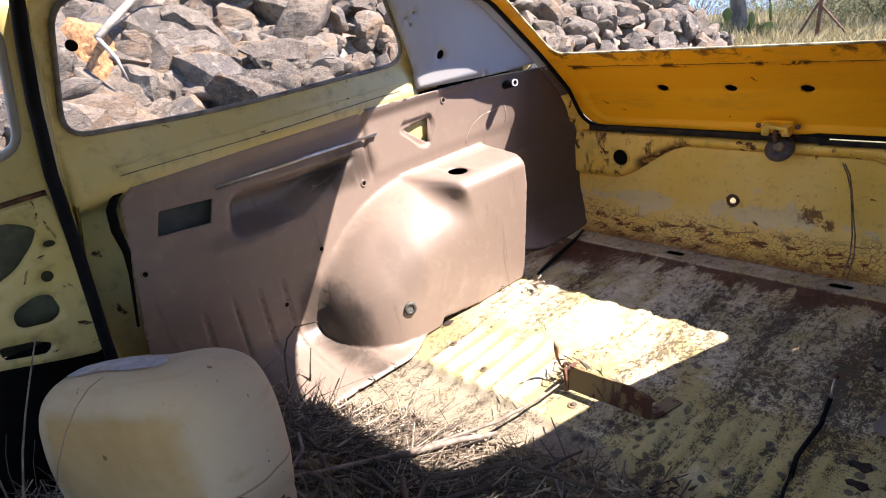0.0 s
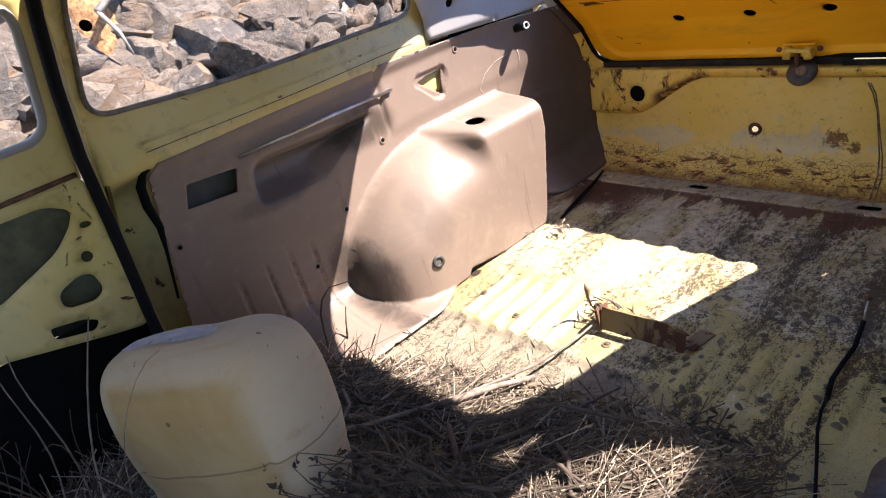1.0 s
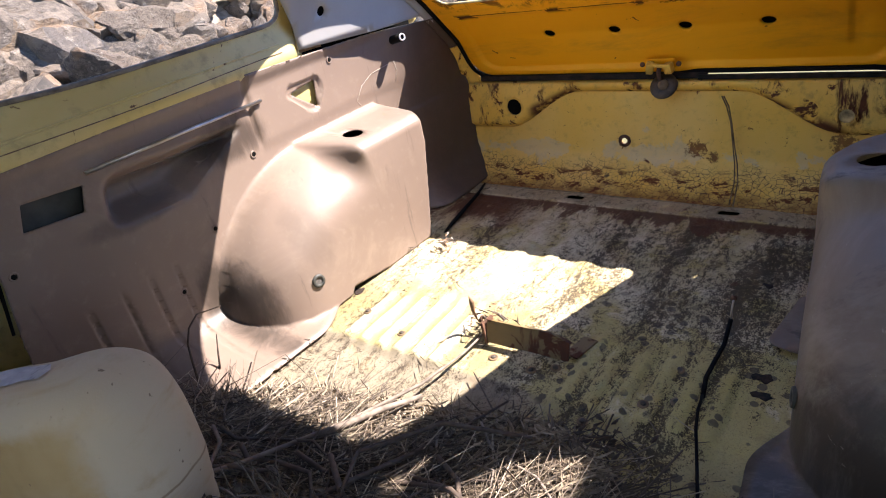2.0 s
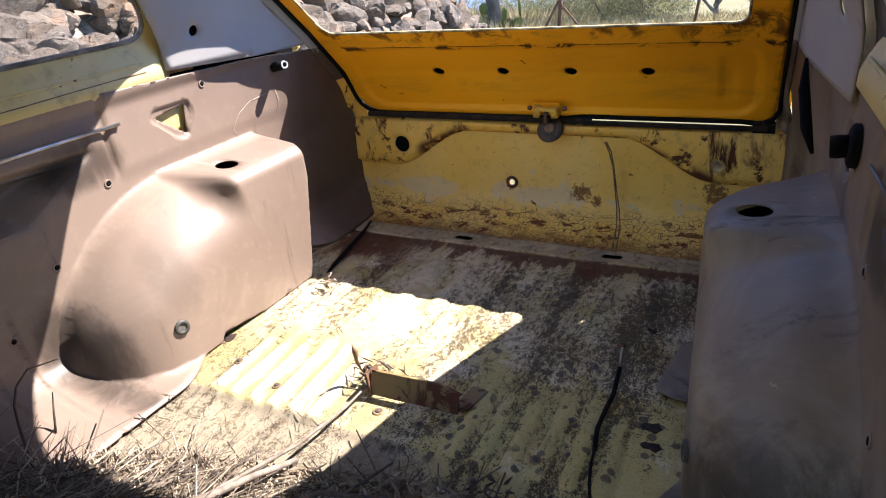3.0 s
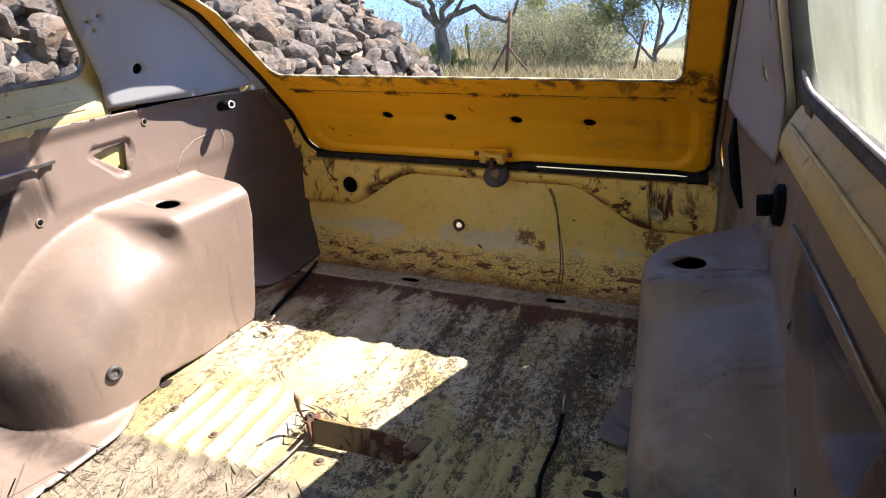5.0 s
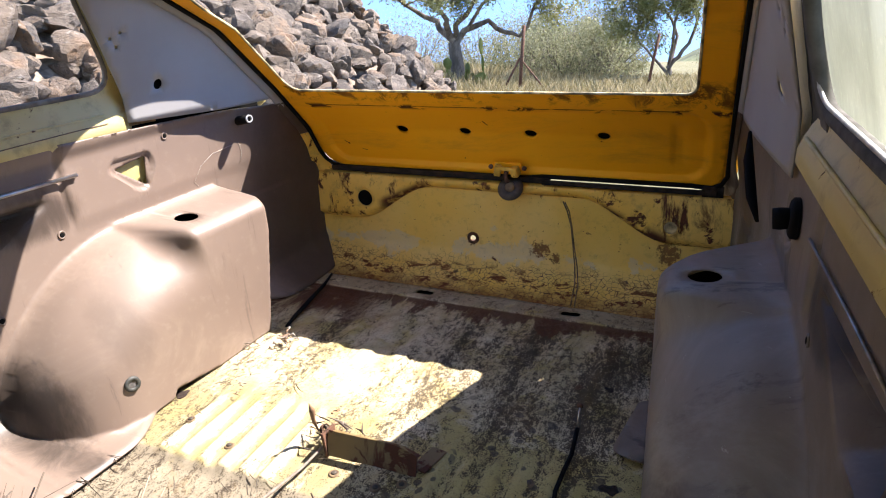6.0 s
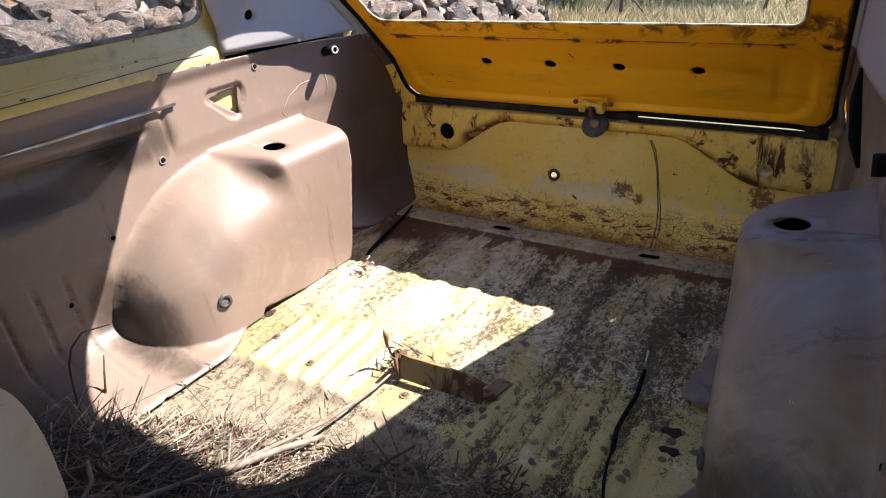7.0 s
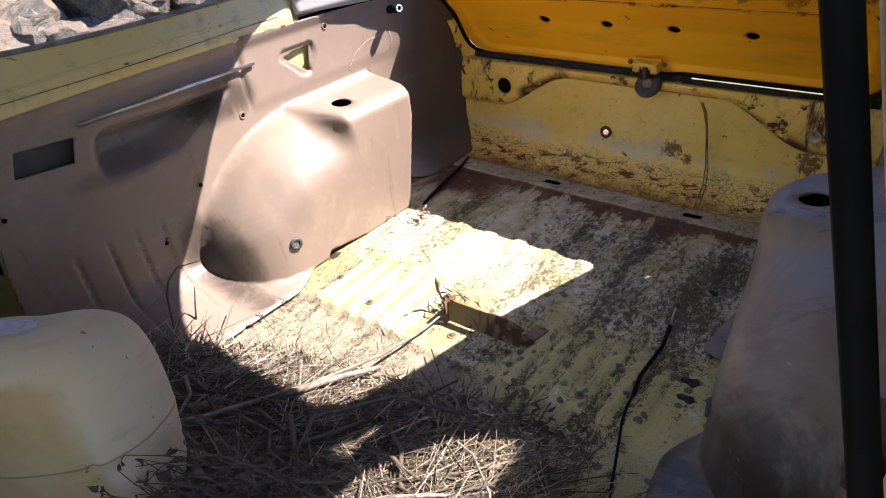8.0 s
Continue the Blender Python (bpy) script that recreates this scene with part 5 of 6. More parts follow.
for bx, by, sx, sy in ((0.447, -0.588, 0.035, 0.022), (0.455, -0.632, 0.035, 0.018), (-0.497, -0.618, 0.030, 0.028), (0.395, -0.30, 0.022, 0.014)):
    hole = sheet(oval(0, 0, sx / 2, sy / 2, 16), [], 0.006, lambda x, y: (bx + x * (1 + 0.7 * noise.noise((x * 90, y * 90, bx))), by + y * (1 + 0.8 * noise.noise((x * 110, y * 110, by))), floor_z(bx + x, by + y) + 0.0012))
    part("rust_hole", hole, ROTTEN, car, "dark rusted-through hole in the floor", 0.001)
part("trim_tab", sheet(rounded([(0.43, -0.50), (0.50, -0.52), (0.50, -0.33), (0.46, -0.33)], [0.02, 0, 0, 0.04]), [], 0.02, lambda x, y: (x, y, 0.012 + 0.10 * max(0.0, x - 0.46))), GRIMY_SHADED_BROWN, car, "loose tab of the brown trim", 0.003)
wire = thing("wire", "pair of thin wires hanging down the rear panel", "wire")
part("strand", tube([(0.185, 0.135, 0.262), (0.196, 0.138, 0.235), (0.207, 0.140, 0.19), (0.214, 0.138, 0.13), (0.222, 0.128, 0.08), (0.231, 0.09, 0.045), (0.236, 0.02, 0.014)], 0.0018, 6), GRIMY, wire)
part("strand", tube([(0.190, 0.134, 0.262), (0.202, 0.136, 0.235), (0.210, 0.138, 0.19), (0.218, 0.136, 0.13), (0.229, 0.126, 0.08), (0.240, 0.088, 0.045), (0.247, 0.015, 0.014)], 0.0018, 6), GRIMY, wire)

strip = thing("rubber_strip", "black rubber strip lying along the corner of the floor", "rubber strip")
part("strip", tube([(-0.50, 0.012, 0.014), (-0.482, -0.06, 0.012), (-0.468, -0.155, 0.011), (-0.452, -0.24, 0.012), (-0.442, -0.30, 0.010)], [0.003, 0.005, 0.006, 0.006, 0.004], 8), BLACK, strip)

# straw
rng = np.random.default_rng(5)


def straw_height(x, y):
    return 0.05 * (1 - smooth(-1.2, -0.92, y))


def blades(count, spot, length, radius, lift, curl=0.6):
    """Many thin bent stalks as one mesh of three-sided bars."""
    verts, faces = [], []
    for _ in range(count):
        x, y, z = spot()
        a, l = 0.25 + 1.5 * noise.noise((x * 2.6, y * 2.6, 5.0)) + rng.normal(0, 0.5) + math.pi * rng.integers(0, 2), rng.uniform(*length) ** 1.0
        r = rng.uniform(*radius)
        bend, tip = rng.normal(0, curl), rng.uniform(*lift)
        base = len(verts)
        for k in range(4):
            t = k / 3
            aa = a + bend * t
            c = (x + l * (t - 0.5) * math.cos(aa), y + l * (t - 0.5) * math.sin(aa), z + tip * (t - 0.3) * l)
            rr = r * (1.0 if k < 3 else 0.35)
            s = (-math.sin(aa), math.cos(aa))
            verts += [(c[0] + s[0] * rr, c[1] + s[1] * rr, c[2]), (c[0] - s[0] * rr, c[1] - s[1] * rr, c[2]), (c[0], c[1], c[2] + rr * 1.2)]
        for k in range(3):
            b = base + 3 * k
            for m in range(3):
                n2 = (m + 1) % 3
                faces.append((b + m, b + n2, b + 3 + n2, b + 3 + m))
    return mesh_of(verts, faces, False)


def straw_edge(x):
    return float(np.interp(x, [-0.5, -0.42, -0.3, -0.13, 0.0, 0.12, 0.22, 0.3, 0.55], [-1.14, -1.07, -1.0, -0.97, -0.94, -0.90, -0.91, -0.95, -1.02]))


def straw_spot():
    while True:
        x, y = rng.uniform(-0.60, 0.55), rng.uniform(-1.75, -0.88)
        limit = straw_edge(x)
        if y < limit + rng.uniform(-0.04, 0.02):
            return x, y, straw_height(x, y) + rng.uniform(0.0, 0.022)


straw = part("straw", blades(14000, straw_spot, (0.05, 0.36), (0.0005, 0.0018), (-0.045, 0.05), 0.9), STRAW)
tagged(straw, "heap of dry grey straw and stalks over the floor", "straw", kind="stuff")


def crumb_spot():
    x, y = rng.uniform(-0.5, 0.45), -0.95 + abs(rng.normal(0, 0.25))
    return x, min(y, -0.02), 0.007


litter = part("straw_litter", blades(80, crumb_spot, (0.010, 0.05), (0.0005, 0.0012), (-0.03, 0.08), 0.2), STRAW)
tagged(litter, "scattered dry stalks on the floor", "straw", kind="stuff")


def chaff_spot():
    x = rng.uniform(-0.46, 0.30)
    y = straw_edge(x) + 0.055 - abs(rng.normal(0, 0.085))
    return x, y, straw_height(x, y) + rng.uniform(0.004, 0.026)


chaff = part("chaff", blades(2600, chaff_spot, (0.010, 0.055), (0.0008, 0.0028), (-0.06, 0.07), 0.8), CHAFF)
tagged(chaff, "pale broken stalks and leaf chaff on the straw", "straw", kind="stuff")
bed = part("straw_bed", sheet([(-0.66, -2.3), (0.66, -2.3), (0.60, -1.0), (0.36, -0.92), (0.24, -0.865), (0.12, -0.875), (0.02, -0.93), (-0.13, -1.0), (-0.3, -1.03), (-0.45, -1.08), (-0.55, -1.14)], [], 0.03, lambda x, y: (x, y, straw_height(x, y) - 0.002 + 0.012 * noise.noise((x * 14, y * 14, 1)))), TWIG)
tagged(bed, "dark matted straw and soil under the stalks", "straw", kind="stuff")

# sticks, twigs and weeds
def stick(name, label, points, radius, material, category="stick"):
    ob = thing(name, label, category)
    part("stem", tube(points, radius, 7), material, ob)
    return ob


stick("long_stick", "long pale bent stick lying across the straw", [(-0.30, -1.30, 0.10), (-0.22, -1.195, 0.088), (-0.15, -1.02, 0.05), (-0.104, -0.859, 0.024), (-0.085, -0.74, 0.016), (-0.074, -0.655, 0.022)], [0.0045, 0.0042, 0.004, 0.0034, 0.0028, 0.002], STEM)
stick("thick_stick", "weathered thick stick on the straw", [(-0.165, -1.075, 0.062), (-0.137, -1.022, 0.056), (-0.108, -0.965, 0.050), (-0.073, -0.898, 0.036)], [0.0055, 0.0068, 0.006, 0.0045], STEM)
for k in range(34):
    x, y, a = rng.uniform(-0.25, 0.35), rng.uniform(-1.4, -1.0), rng.uniform(-0.6, 1.3)
    l, pts = rng.uniform(0.18, 0.5), []
    for j in range(6):
        t = j / 5 - 0.5
        q = a + 0.5 * math.sin(j * 1.3 + k)
        px, py = x + l * t * math.cos(a) + 0.02 * math.sin(j * 2 + k), y + l * t * math.sin(a) + 0.015 * math.cos(j * 1.7 + k)
        pts.append((px, py, straw_height(px, min(py, -0.95)) + 0.030 + 0.012 * math.sin(j * 1.9 + k)))
    r = rng.uniform(0.0018, 0.0055)
    stick("stick", "thin dry stick in the straw", pts, [r, r, r * 0.9, r * 0.8, r * 0.6, r * 0.4], TWIG if k % 3 else STEM)


def curled_leaf(at, r, long):
    """One thin shrivelled blade, rolled along its length and twisted at the tip."""
    a = Vector(r.normal(0, 1, 3) - np.array([0, 0, 0.6])).normalized()
    b = a.orthogonal().normalized()
    c = a.cross(b)
    bend, wide = r.uniform(1.0, 3.2), long * r.uniform(0.22, 0.40)
    verts, faces = [], []
    for j in range(7):
        t = j / 6
        q = bend * t
        mid = at + (a * math.sin(q) + c * (1 - math.cos(q))) * (long / bend)
        half = wide * math.sin(math.pi * min(1.0, 0.06 + 0.9 * t)) ** 0.8
        twist = 1.4 * t * r.uniform(0.8, 1.2)
        for u in (-1, 0, 1):
            verts.append(mid + (b * math.cos(twist) + c * math.sin(twist)) * half * u + (a * math.cos(q) * -0.2 + c) * half * 0.5 * abs(u))
        if j:
            for u in (0, 1):
                k = j * 3 + u
                faces.append((k - 3, k - 2, k + 1, k))
    return mesh_of(verts, faces)


def dead_twig(origin, way, seed):
    """A dead branched twig with small curled leaves."""
    r = np.random.default_rng(seed)
    ob = thing("dead_twig", "dark dead twig with shrivelled curled leaves", "twig", "dead twigs by the cushion")
    o, d = Vector(origin), Vector(way)
    main = [o + d * t + Vector((0, 0, 0.02 * math.sin(3 * t + seed))) for t in np.linspace(0, 1, 8)]
    part("stem", tube(main, [0.0028 - 0.00026 * k for k in range(8)], 6), TWIG, ob)
    for k in range(1, 8):
        for s in (-1, 1, 0.3):
            p = main[k]
            e = p + d.normalized() * r.uniform(0.02, 0.07) + Vector((r.normal(0, 0.02), r.normal(0, 0.02), s * r.uniform(0.01, 0.05)))
            part("side_stem", tube([p, (p + e) / 2 + Vector(r.normal(0, 0.004, 3)), e], [0.0012, 0.0010, 0.0006], 5), TWIG, ob)
            part("leaf", curled_leaf(e, r, r.uniform(0.010, 0.022)), DARK_LEAF, ob)


DRY_LEAF = plain("dry_leaf", (0.17, 0.10, 0.055), 0.7, 0, 0.4, 60)
DARK_LEAF = plain("shrivelled_leaf", (0.030, 0.017, 0.010), 0.7, 0, 0.5, 80)
dead_twig((0.09, -1.17, 0.10), (-0.10, -0.13, 0.12), 3)
dead_twig((0.08, -1.19, 0.09), (-0.05, -0.10, 0.14), 5)
dead_twig((0.06, -1.22, 0.08), (-0.12, -0.13, 0.09), 8)
dead_twig((0.05, -1.25, 0.07), (-0.13, -0.12, 0.06), 9)
dead_twig((0.07, -1.16, 0.08), (-0.07, -0.16, 0.10), 12)
dead_twig((0.10, -1.22, 0.07), (-0.13, -0.10, 0.11), 14)
dead_twig((0.06, -1.28, 0.07), (-0.14, -0.09, 0.03), 17)
dead_twig((0.05, -1.14, 0.085), (-0.12, -0.17, 0.10), 23)
dead_twig((0.02, -1.24, 0.08), (-0.11, -0.16, 0.12), 26)
dead_twig((0.0, -1.20, 0.08), (-0.08, -0.17, 0.06), 29)
dead_twig((0.0, -1.26, 0.10), (-0.16, -0.12, 0.05), 31)
dead_twig((-0.02, -1.30, 0.06), (-0.13, -0.12, 0.03), 37)
dead_twig((0.03, -1.24, 0.06), (-0.20, -0.16, 0.07), 41)
dead_twig((-0.01, -1.33, 0.05), (-0.12, -0.10, 0.02), 43)
stick("bent_branch", "long dark bent branch lying over the straw", [(0.02, -1.22, 0.11), (-0.05, -1.085, 0.085), (-0.01, -1.03, 0.08), (0.034, -0.968, 0.075), (0.10, -0.93, 0.05), (0.16, -0.90, 0.03)], [0.003, 0.0036, 0.004, 0.0042, 0.004, 0.003], TWIG)
for k in range(30):
    x, y = rng.uniform(-0.64, -0.36), rng.uniform(-1.85, -1.5)
    h, lx, ly, arc = rng.uniform(0.2, 0.5), rng.uniform(-0.12, 0.22), rng.uniform(-0.15, 0.2), rng.uniform(0.0, 0.14)
    droop, r = rng.uniform(0.0, 0.5), rng.uniform(0.0010, 0.0026)
    pts = [(x + lx * t * t + arc * math.sin(2.4 * t + k) * t, y + ly * t + 0.02 * math.sin(5 * t + k), h * (t * (1 + droop) - droop * t ** 3) - 0.02) for t in np.linspace(0, 1, 10)]
    stick("dry_weed", "thin grey dry weed stalk standing in the straw", pts, [r * (1 - 0.07 * j) for j in range(10)], TWIG if k % 3 else STEM, "weed")
stick("thin_twig", "thin dark curved twig leaning on the side trim", [(-0.56, -1.06, 0.02), (-0.575, -1.045, 0.08), (-0.58, -1.036, 0.115), (-0.58, -1.02, 0.145), (-0.585, -0.99, 0.160), (-0.60, -0.925, 0.135)], [0.0028, 0.0026, 0.0024, 0.0022, 0.0018, 0.001], TWIG, "twig")
stick("thin_twig", "thin dark twig with short side shoots", [(-0.57, -1.0, 0.02), (-0.575, -0.985, 0.06), (-0.57, -0.975, 0.10)], [0.0024, 0.002, 0.001], TWIG, "twig")
clump = thing("leaf_litter", "clump of dry curled leaves caught in the bracket", "leaves")
for k in range(34):
    o = Vector((-0.075 + rng.normal(0, 0.03), -0.632 + rng.normal(0, 0.018), 0.012 + abs(rng.normal(0, 0.016))))
    a, l = rng.uniform(0, 6.28), rng.uniform(0.018, 0.05)
    w = Vector((math.cos(a), math.sin(a) * 0.6, rng.uniform(-0.1, 0.5)))
    bend = Vector(rng.normal(0, 0.006, 3))
    part("leaf", tube([o - w * l / 2, o + bend, o + w * l / 2], [0.0006, rng.uniform(0.0012, 0.0035), 0.0005], 5), (TWIG, STEM, DRY_LEAF)[k % 3], clump)
part("leaf", tube([(-0.10, -0.655, 0.03), (-0.105, -0.66, 0.06), (-0.103, -0.662, 0.085), (-0.106, -0.664, 0.102)], [0.001, 0.004, 0.006, 0.0008], 6), DRY_LEAF, clump)
for k in range(46):
    o = Vector((rng.uniform(-0.50, -0.36), 0, 0))
    o.y = -0.47 + (o.x + 0.43) * -1.6 + rng.normal(0, 0.025)
    o.z = 0.010 + abs(rng.normal(0, 0.004))
    a, l = rng.uniform(0, 6.28), rng.uniform(0.006, 0.026)
    w = Vector((math.cos(a), math.sin(a), rng.uniform(-0.2, 0.3)))
    ob = thing("dry_leaf", "small dry leaf scrap on the floor by the trim", "leaf", "leaf scraps")
    part("blade", tube([o - w * l / 2, o + Vector((0, 0, 0.002)), o + w * l / 2], [0.0004, rng.uniform(0.0006, 0.0018), 0.0004], 5), (PALE_WOOD, DRY_LEAF, STEM)[k % 3], ob)
heap = thing("leaf_heap", "small heap of dark rotten leaves at the edge of the straw", "leaves")
for k in range(46):
    o = Vector((0.256 + rng.normal(0, 0.028), -0.852 + rng.normal(0, 0.018), 0.008 + abs(rng.normal(0, 0.014))))
    a, l = rng.uniform(0, 6.28), rng.uniform(0.012, 0.035)
    w = Vector((math.cos(a), math.sin(a), rng.uniform(-0.3, 0.5)))
    part("leaf", tube([o - w * l / 2, o + Vector(rng.normal(0, 0.004, 3)), o + w * l / 2], [0.0006, rng.uniform(0.0015, 0.005), 0.0005], 5), (DARK_LEAF, TWIG, DARK_LEAF)[k % 3], heap)
wad = thing("leaf_wad", "crumpled pale wad of leaves by the trim", "leaves")
for k in range(16):
    o = Vector((-0.400 + rng.normal(0, 0.014), -0.36 + rng.normal(0, 0.016), 0.010 + abs(rng.normal(0, 0.010))))
    a, l = rng.uniform(0, 6.28), rng.uniform(0.012, 0.03)
    w = Vector((math.cos(a), math.sin(a), rng.uniform(-0.3, 0.5)))
    part("leaf", tube([o - w * l / 2, o + Vector(rng.normal(0, 0.004, 3)), o + w * l / 2], [0.0006, rng.uniform(0.0015, 0.0042), 0.0005], 5), (PALE_WOOD, DRY_LEAF, STEM)[k % 3], wad)
# the torn label on top of the cushion and the scratch lines
skin = np.array([v.co for v in fc.data.vertices if v.co.z > 0.06])


def on_cushion(x, y):
    gap = np.hypot(skin[:, 0] - x, skin[:, 1] - y)
    close = np.argsort(gap)[:6]
    share = 1 / (gap[close] + 0.0005) ** 2
    return (x, y, float((skin[close, 2] * share).sum() / share.sum()) + 0.0022 + 0.0008 * noise.noise((x * 50, y * 50, 7)))


label = part("torn_label", sheet([(-0.135, -0.020), (-0.10, -0.030), (-0.04, -0.026), (0.0, -0.029), (0.035, -0.022), (0.062, -0.024), (0.068, -0.008), (0.05, 0.012), (0.0, 0.022), (-0.05, 0.018), (-0.13, 0.012)], [], 0.006, on_cushion), LABEL_PAPER, cushion, "torn silvery paper label")
label.matrix_basis = fc.matrix_basis.copy()

# ---- outside ----
def ground_z(x, y):
    far = math.hypot(x, y)
    return -0.52 - 0.10 * max(0.0, y - 1.0) * (1.0 if y < 40 else 1.0) - max(0.0, y - 40) * 0.035 + 0.03 * noise.noise((x * 0.6, y * 0.6, 0)) * min(1.0, far / 4)


def ground_mesh():
    rows = [-600, -300, -150, -80, -40, -20, -12] + list(np.arange(-8, 14, 0.7)) + [15, 17, 20, 24, 30, 36, 40, 55, 80, 120, 200, 350, 600]
    verts = [(x, y, ground_z(x, y)) for y in rows for x in rows]
    n = len(rows)
    return mesh_of(verts, [(j * n + i, j * n + i + 1, (j + 1) * n + i + 1, (j + 1) * n + i) for j in range(n - 1) for i in range(n - 1)])


ground = part("ground", ground_mesh(), GROUND)
tagged(ground, "dry grassy earth sloping away", "ground", kind="structure")

# rock pile
def pile_z(x, y):
    foot = -1.42 + 0.14 * smooth(0.0, 3.0, y)
    return max(ground_z(x, y) - 0.1, -0.62 + min(2.6, max(0.0, foot - x) * 0.95) - 2.6 * smooth(3.8, 6.2, y))


SOIL = plain("stony_soil", (0.17, 0.135, 0.105), 0.95, 0, 0.6, 18)
mound = part("rock_mound", sheet([(-6.5, -6), (-1.2, -6), (-1.1, 1.6), (-1.1, 6.0), (-6.5, 6.0)], [], 0.10, lambda x, y: (x, y, pile_z(x, y) - 0.12 + 0.05 * noise.noise((x * 5, y * 5, 0)) + 0.03 * noise.noise((x * 13, y * 13, 0)))), SOIL)
tagged(mound, "dark earth under the rock pile", "rock pile", kind="structure")


def rock_mesh(seed, fine):
    """A weathered boulder: a ball cut by a dozen flat breaks with worn edges."""
    r = np.random.default_rng(seed)
    bm = bmesh.new()
    bmesh.ops.create_icosphere(bm, subdivisions=fine, radius=1.0)
    size = np.array([1.0, r.uniform(0.60, 0.86), r.uniform(0.42, 0.66)]) * 0.78
    cuts = r.normal(size=(11, 3))
    cuts /= np.linalg.norm(cuts, axis=1)[:, None]
    depth = r.uniform(0.48, 0.80, 11)
    for v in bm.verts:
        c = np.array(v.co)
        reach = (np.sum((np.maximum(0.0, cuts @ c) / depth) ** 34) + 0.01) ** (-1 / 34)
        q = Vector(c * reach * size)
        step = q.z * 9 + 2.0 * noise.noise(q * 3)
        push = 0.04 * noise.noise(q * 4 + Vector((seed, 0, 0))) + 0.03 * noise.noise(q * 9 + Vector((0, seed, 0))) + 0.016 * noise.noise(q * 22 + Vector((0, 0, seed))) + 0.032 * (step - math.floor(step))
        v.co = q + q.normalized() * push
    me = bpy.data.meshes.new("rock")
    bm.to_mesh(me)
    bm.free()
    me.shade_smooth()
    me.set_sharp_from_angle(angle=0.5)
    me.materials.append(ROCK)
    return me


rocks = [rock_mesh(100 + k, 4) for k in range(18)]
small_rocks = [rock_mesh(100 + k, 3) for k in range(18)]
places = []
for _ in range(5600):
    x, y = rng.uniform(-4.6, -1.0), rng.uniform(-4.5, 5.4)
    z = pile_z(x, y)
    if z - ground_z(x, y) < -0.02 and rng.uniform() < 0.7:
        continue
    s = float(np.clip(rng.lognormal(math.log(0.188), 0.42), 0.09, 0.36)) * (1 - 0.25 * smooth(0.4, 1.4, y))
    near = abs(x + 2.0) + abs(y - 0.3) * 0.4
    places.append((near - 0.6 * s, x, y, z + rng.uniform(-0.1, 0.03), s))
places.sort()
for i, (_, x, y, z, s) in enumerate(places[:300]):
    ob = new("rock", rocks[i % len(rocks)])
    ob.matrix_basis = Matrix.LocRotScale((x, y, z), Euler([rng.uniform(-0.9, 0.9), rng.uniform(-0.4, 1.1), rng.uniform(0, 6.28)]), (s, s, s))
    tagged(ob, "angular grey-brown rock in the loose rock pile", "rock", "rocks of the pile")
verts, faces = [], []
for i, (_, x, y, z, s) in enumerate(places[300:]):
    me = small_rocks[i % len(small_rocks)]
    m = Matrix.LocRotScale((x, y, z), Euler([rng.uniform(-0.9, 0.9), rng.uniform(-0.4, 1.1), rng.uniform(0, 6.28)]), (s, s, s))
    base = len(verts)
    verts += [m @ v.co for v in me.vertices]
    faces += [tuple(base + k for k in p.vertices) for p in me.polygons]
for p, s, e in (((-2.80, -0.60, 0.72), 0.34, (0.3, 0.5, 0.4)),):
    ob = new("rock", rocks[3].copy())
    ob.data.materials[0] = ORANGE_ROCK
    ob.matrix_basis = Matrix.LocRotScale(p, Euler(e), (s, s, s * 1.2))
    tagged(ob, "large orange layered rock in the loose rock pile", "rock", "rocks of the pile")
dead = thing("bleached_branch", "bleached dead branch lying on the rocks", "branch")
part("limb", tube([(-2.60, -0.58, 0.82), (-2.66, -0.44, 0.90), (-2.71, -0.27, 1.00), (-2.76, -0.01, 1.10), (-2.79, 0.27, 1.15)], [0.018, 0.018, 0.016, 0.013, 0.009], 8), PALE_WOOD, dead)
part("limb_fork", tube([(-2.60, -0.58, 0.82), (-2.54, -0.55, 0.72), (-2.52, -0.54, 0.62)], [0.012, 0.009, 0.005], 7), PALE_WOOD, dead)
rubble = mesh_of(verts, faces)
rubble.set_sharp_from_angle(angle=0.5)
rest = part("rock_rubble", rubble, RUBBLE)
tagged(rest, "loose angular rocks heaped in a slope", "rock pile", kind="stuff")


# trees
def limb(points, r0, r1, verts, faces, sides=7):
    me = None
    pts = [Vector(p) for p in points]
    n, base = len(pts), len(verts)
    sidev = None
    for i, p in enumerate(pts):
        d = (pts[min(i + 1, n - 1)] - pts[max(i - 1, 0)]).normalized()
        sidev = d.orthogonal().normalized() if sidev is None else (sidev - d * sidev.dot(d)).normalized()
        up = d.cross(sidev)
        r = r0 + (r1 - r0) * i / (n - 1)
        verts += [tuple(p + (sidev * math.cos(a) + up * math.sin(a)) * r) for a in (2 * math.pi * k / sides for k in range(sides))]
    for i in range(n - 1):
        for k in range(sides):
            a, b = base + i * sides + k, base + i * sides + (k + 1) % sides
            faces.append((a, b, b + sides, a + sides))


def leaves(verts, faces, centre, spread, count, size, r):
    for _ in range(count):
        c = centre + Vector(r.normal(0, 1, 3)) * spread * 0.5
        d = Vector(r.normal(0, 1, 3)).normalized()
        s = d.cross(Vector(r.normal(0, 1, 3))).normalized()
        l = size * r.uniform(0.6, 1.4)
        b = len(verts)
        verts += [tuple(c - d * l), tuple(c + s * l * 0.33), tuple(c + d * l), tuple(c - s * l * 0.33)]
        faces.append((b, b + 1, b + 2, b + 3))


def toward(az, d):
    """A place at a bearing left of the car's axis, d metres from the load bay door."""
    return 0.57 - math.sin(radians(az)) * d, -1.45 + math.cos(radians(az)) * d


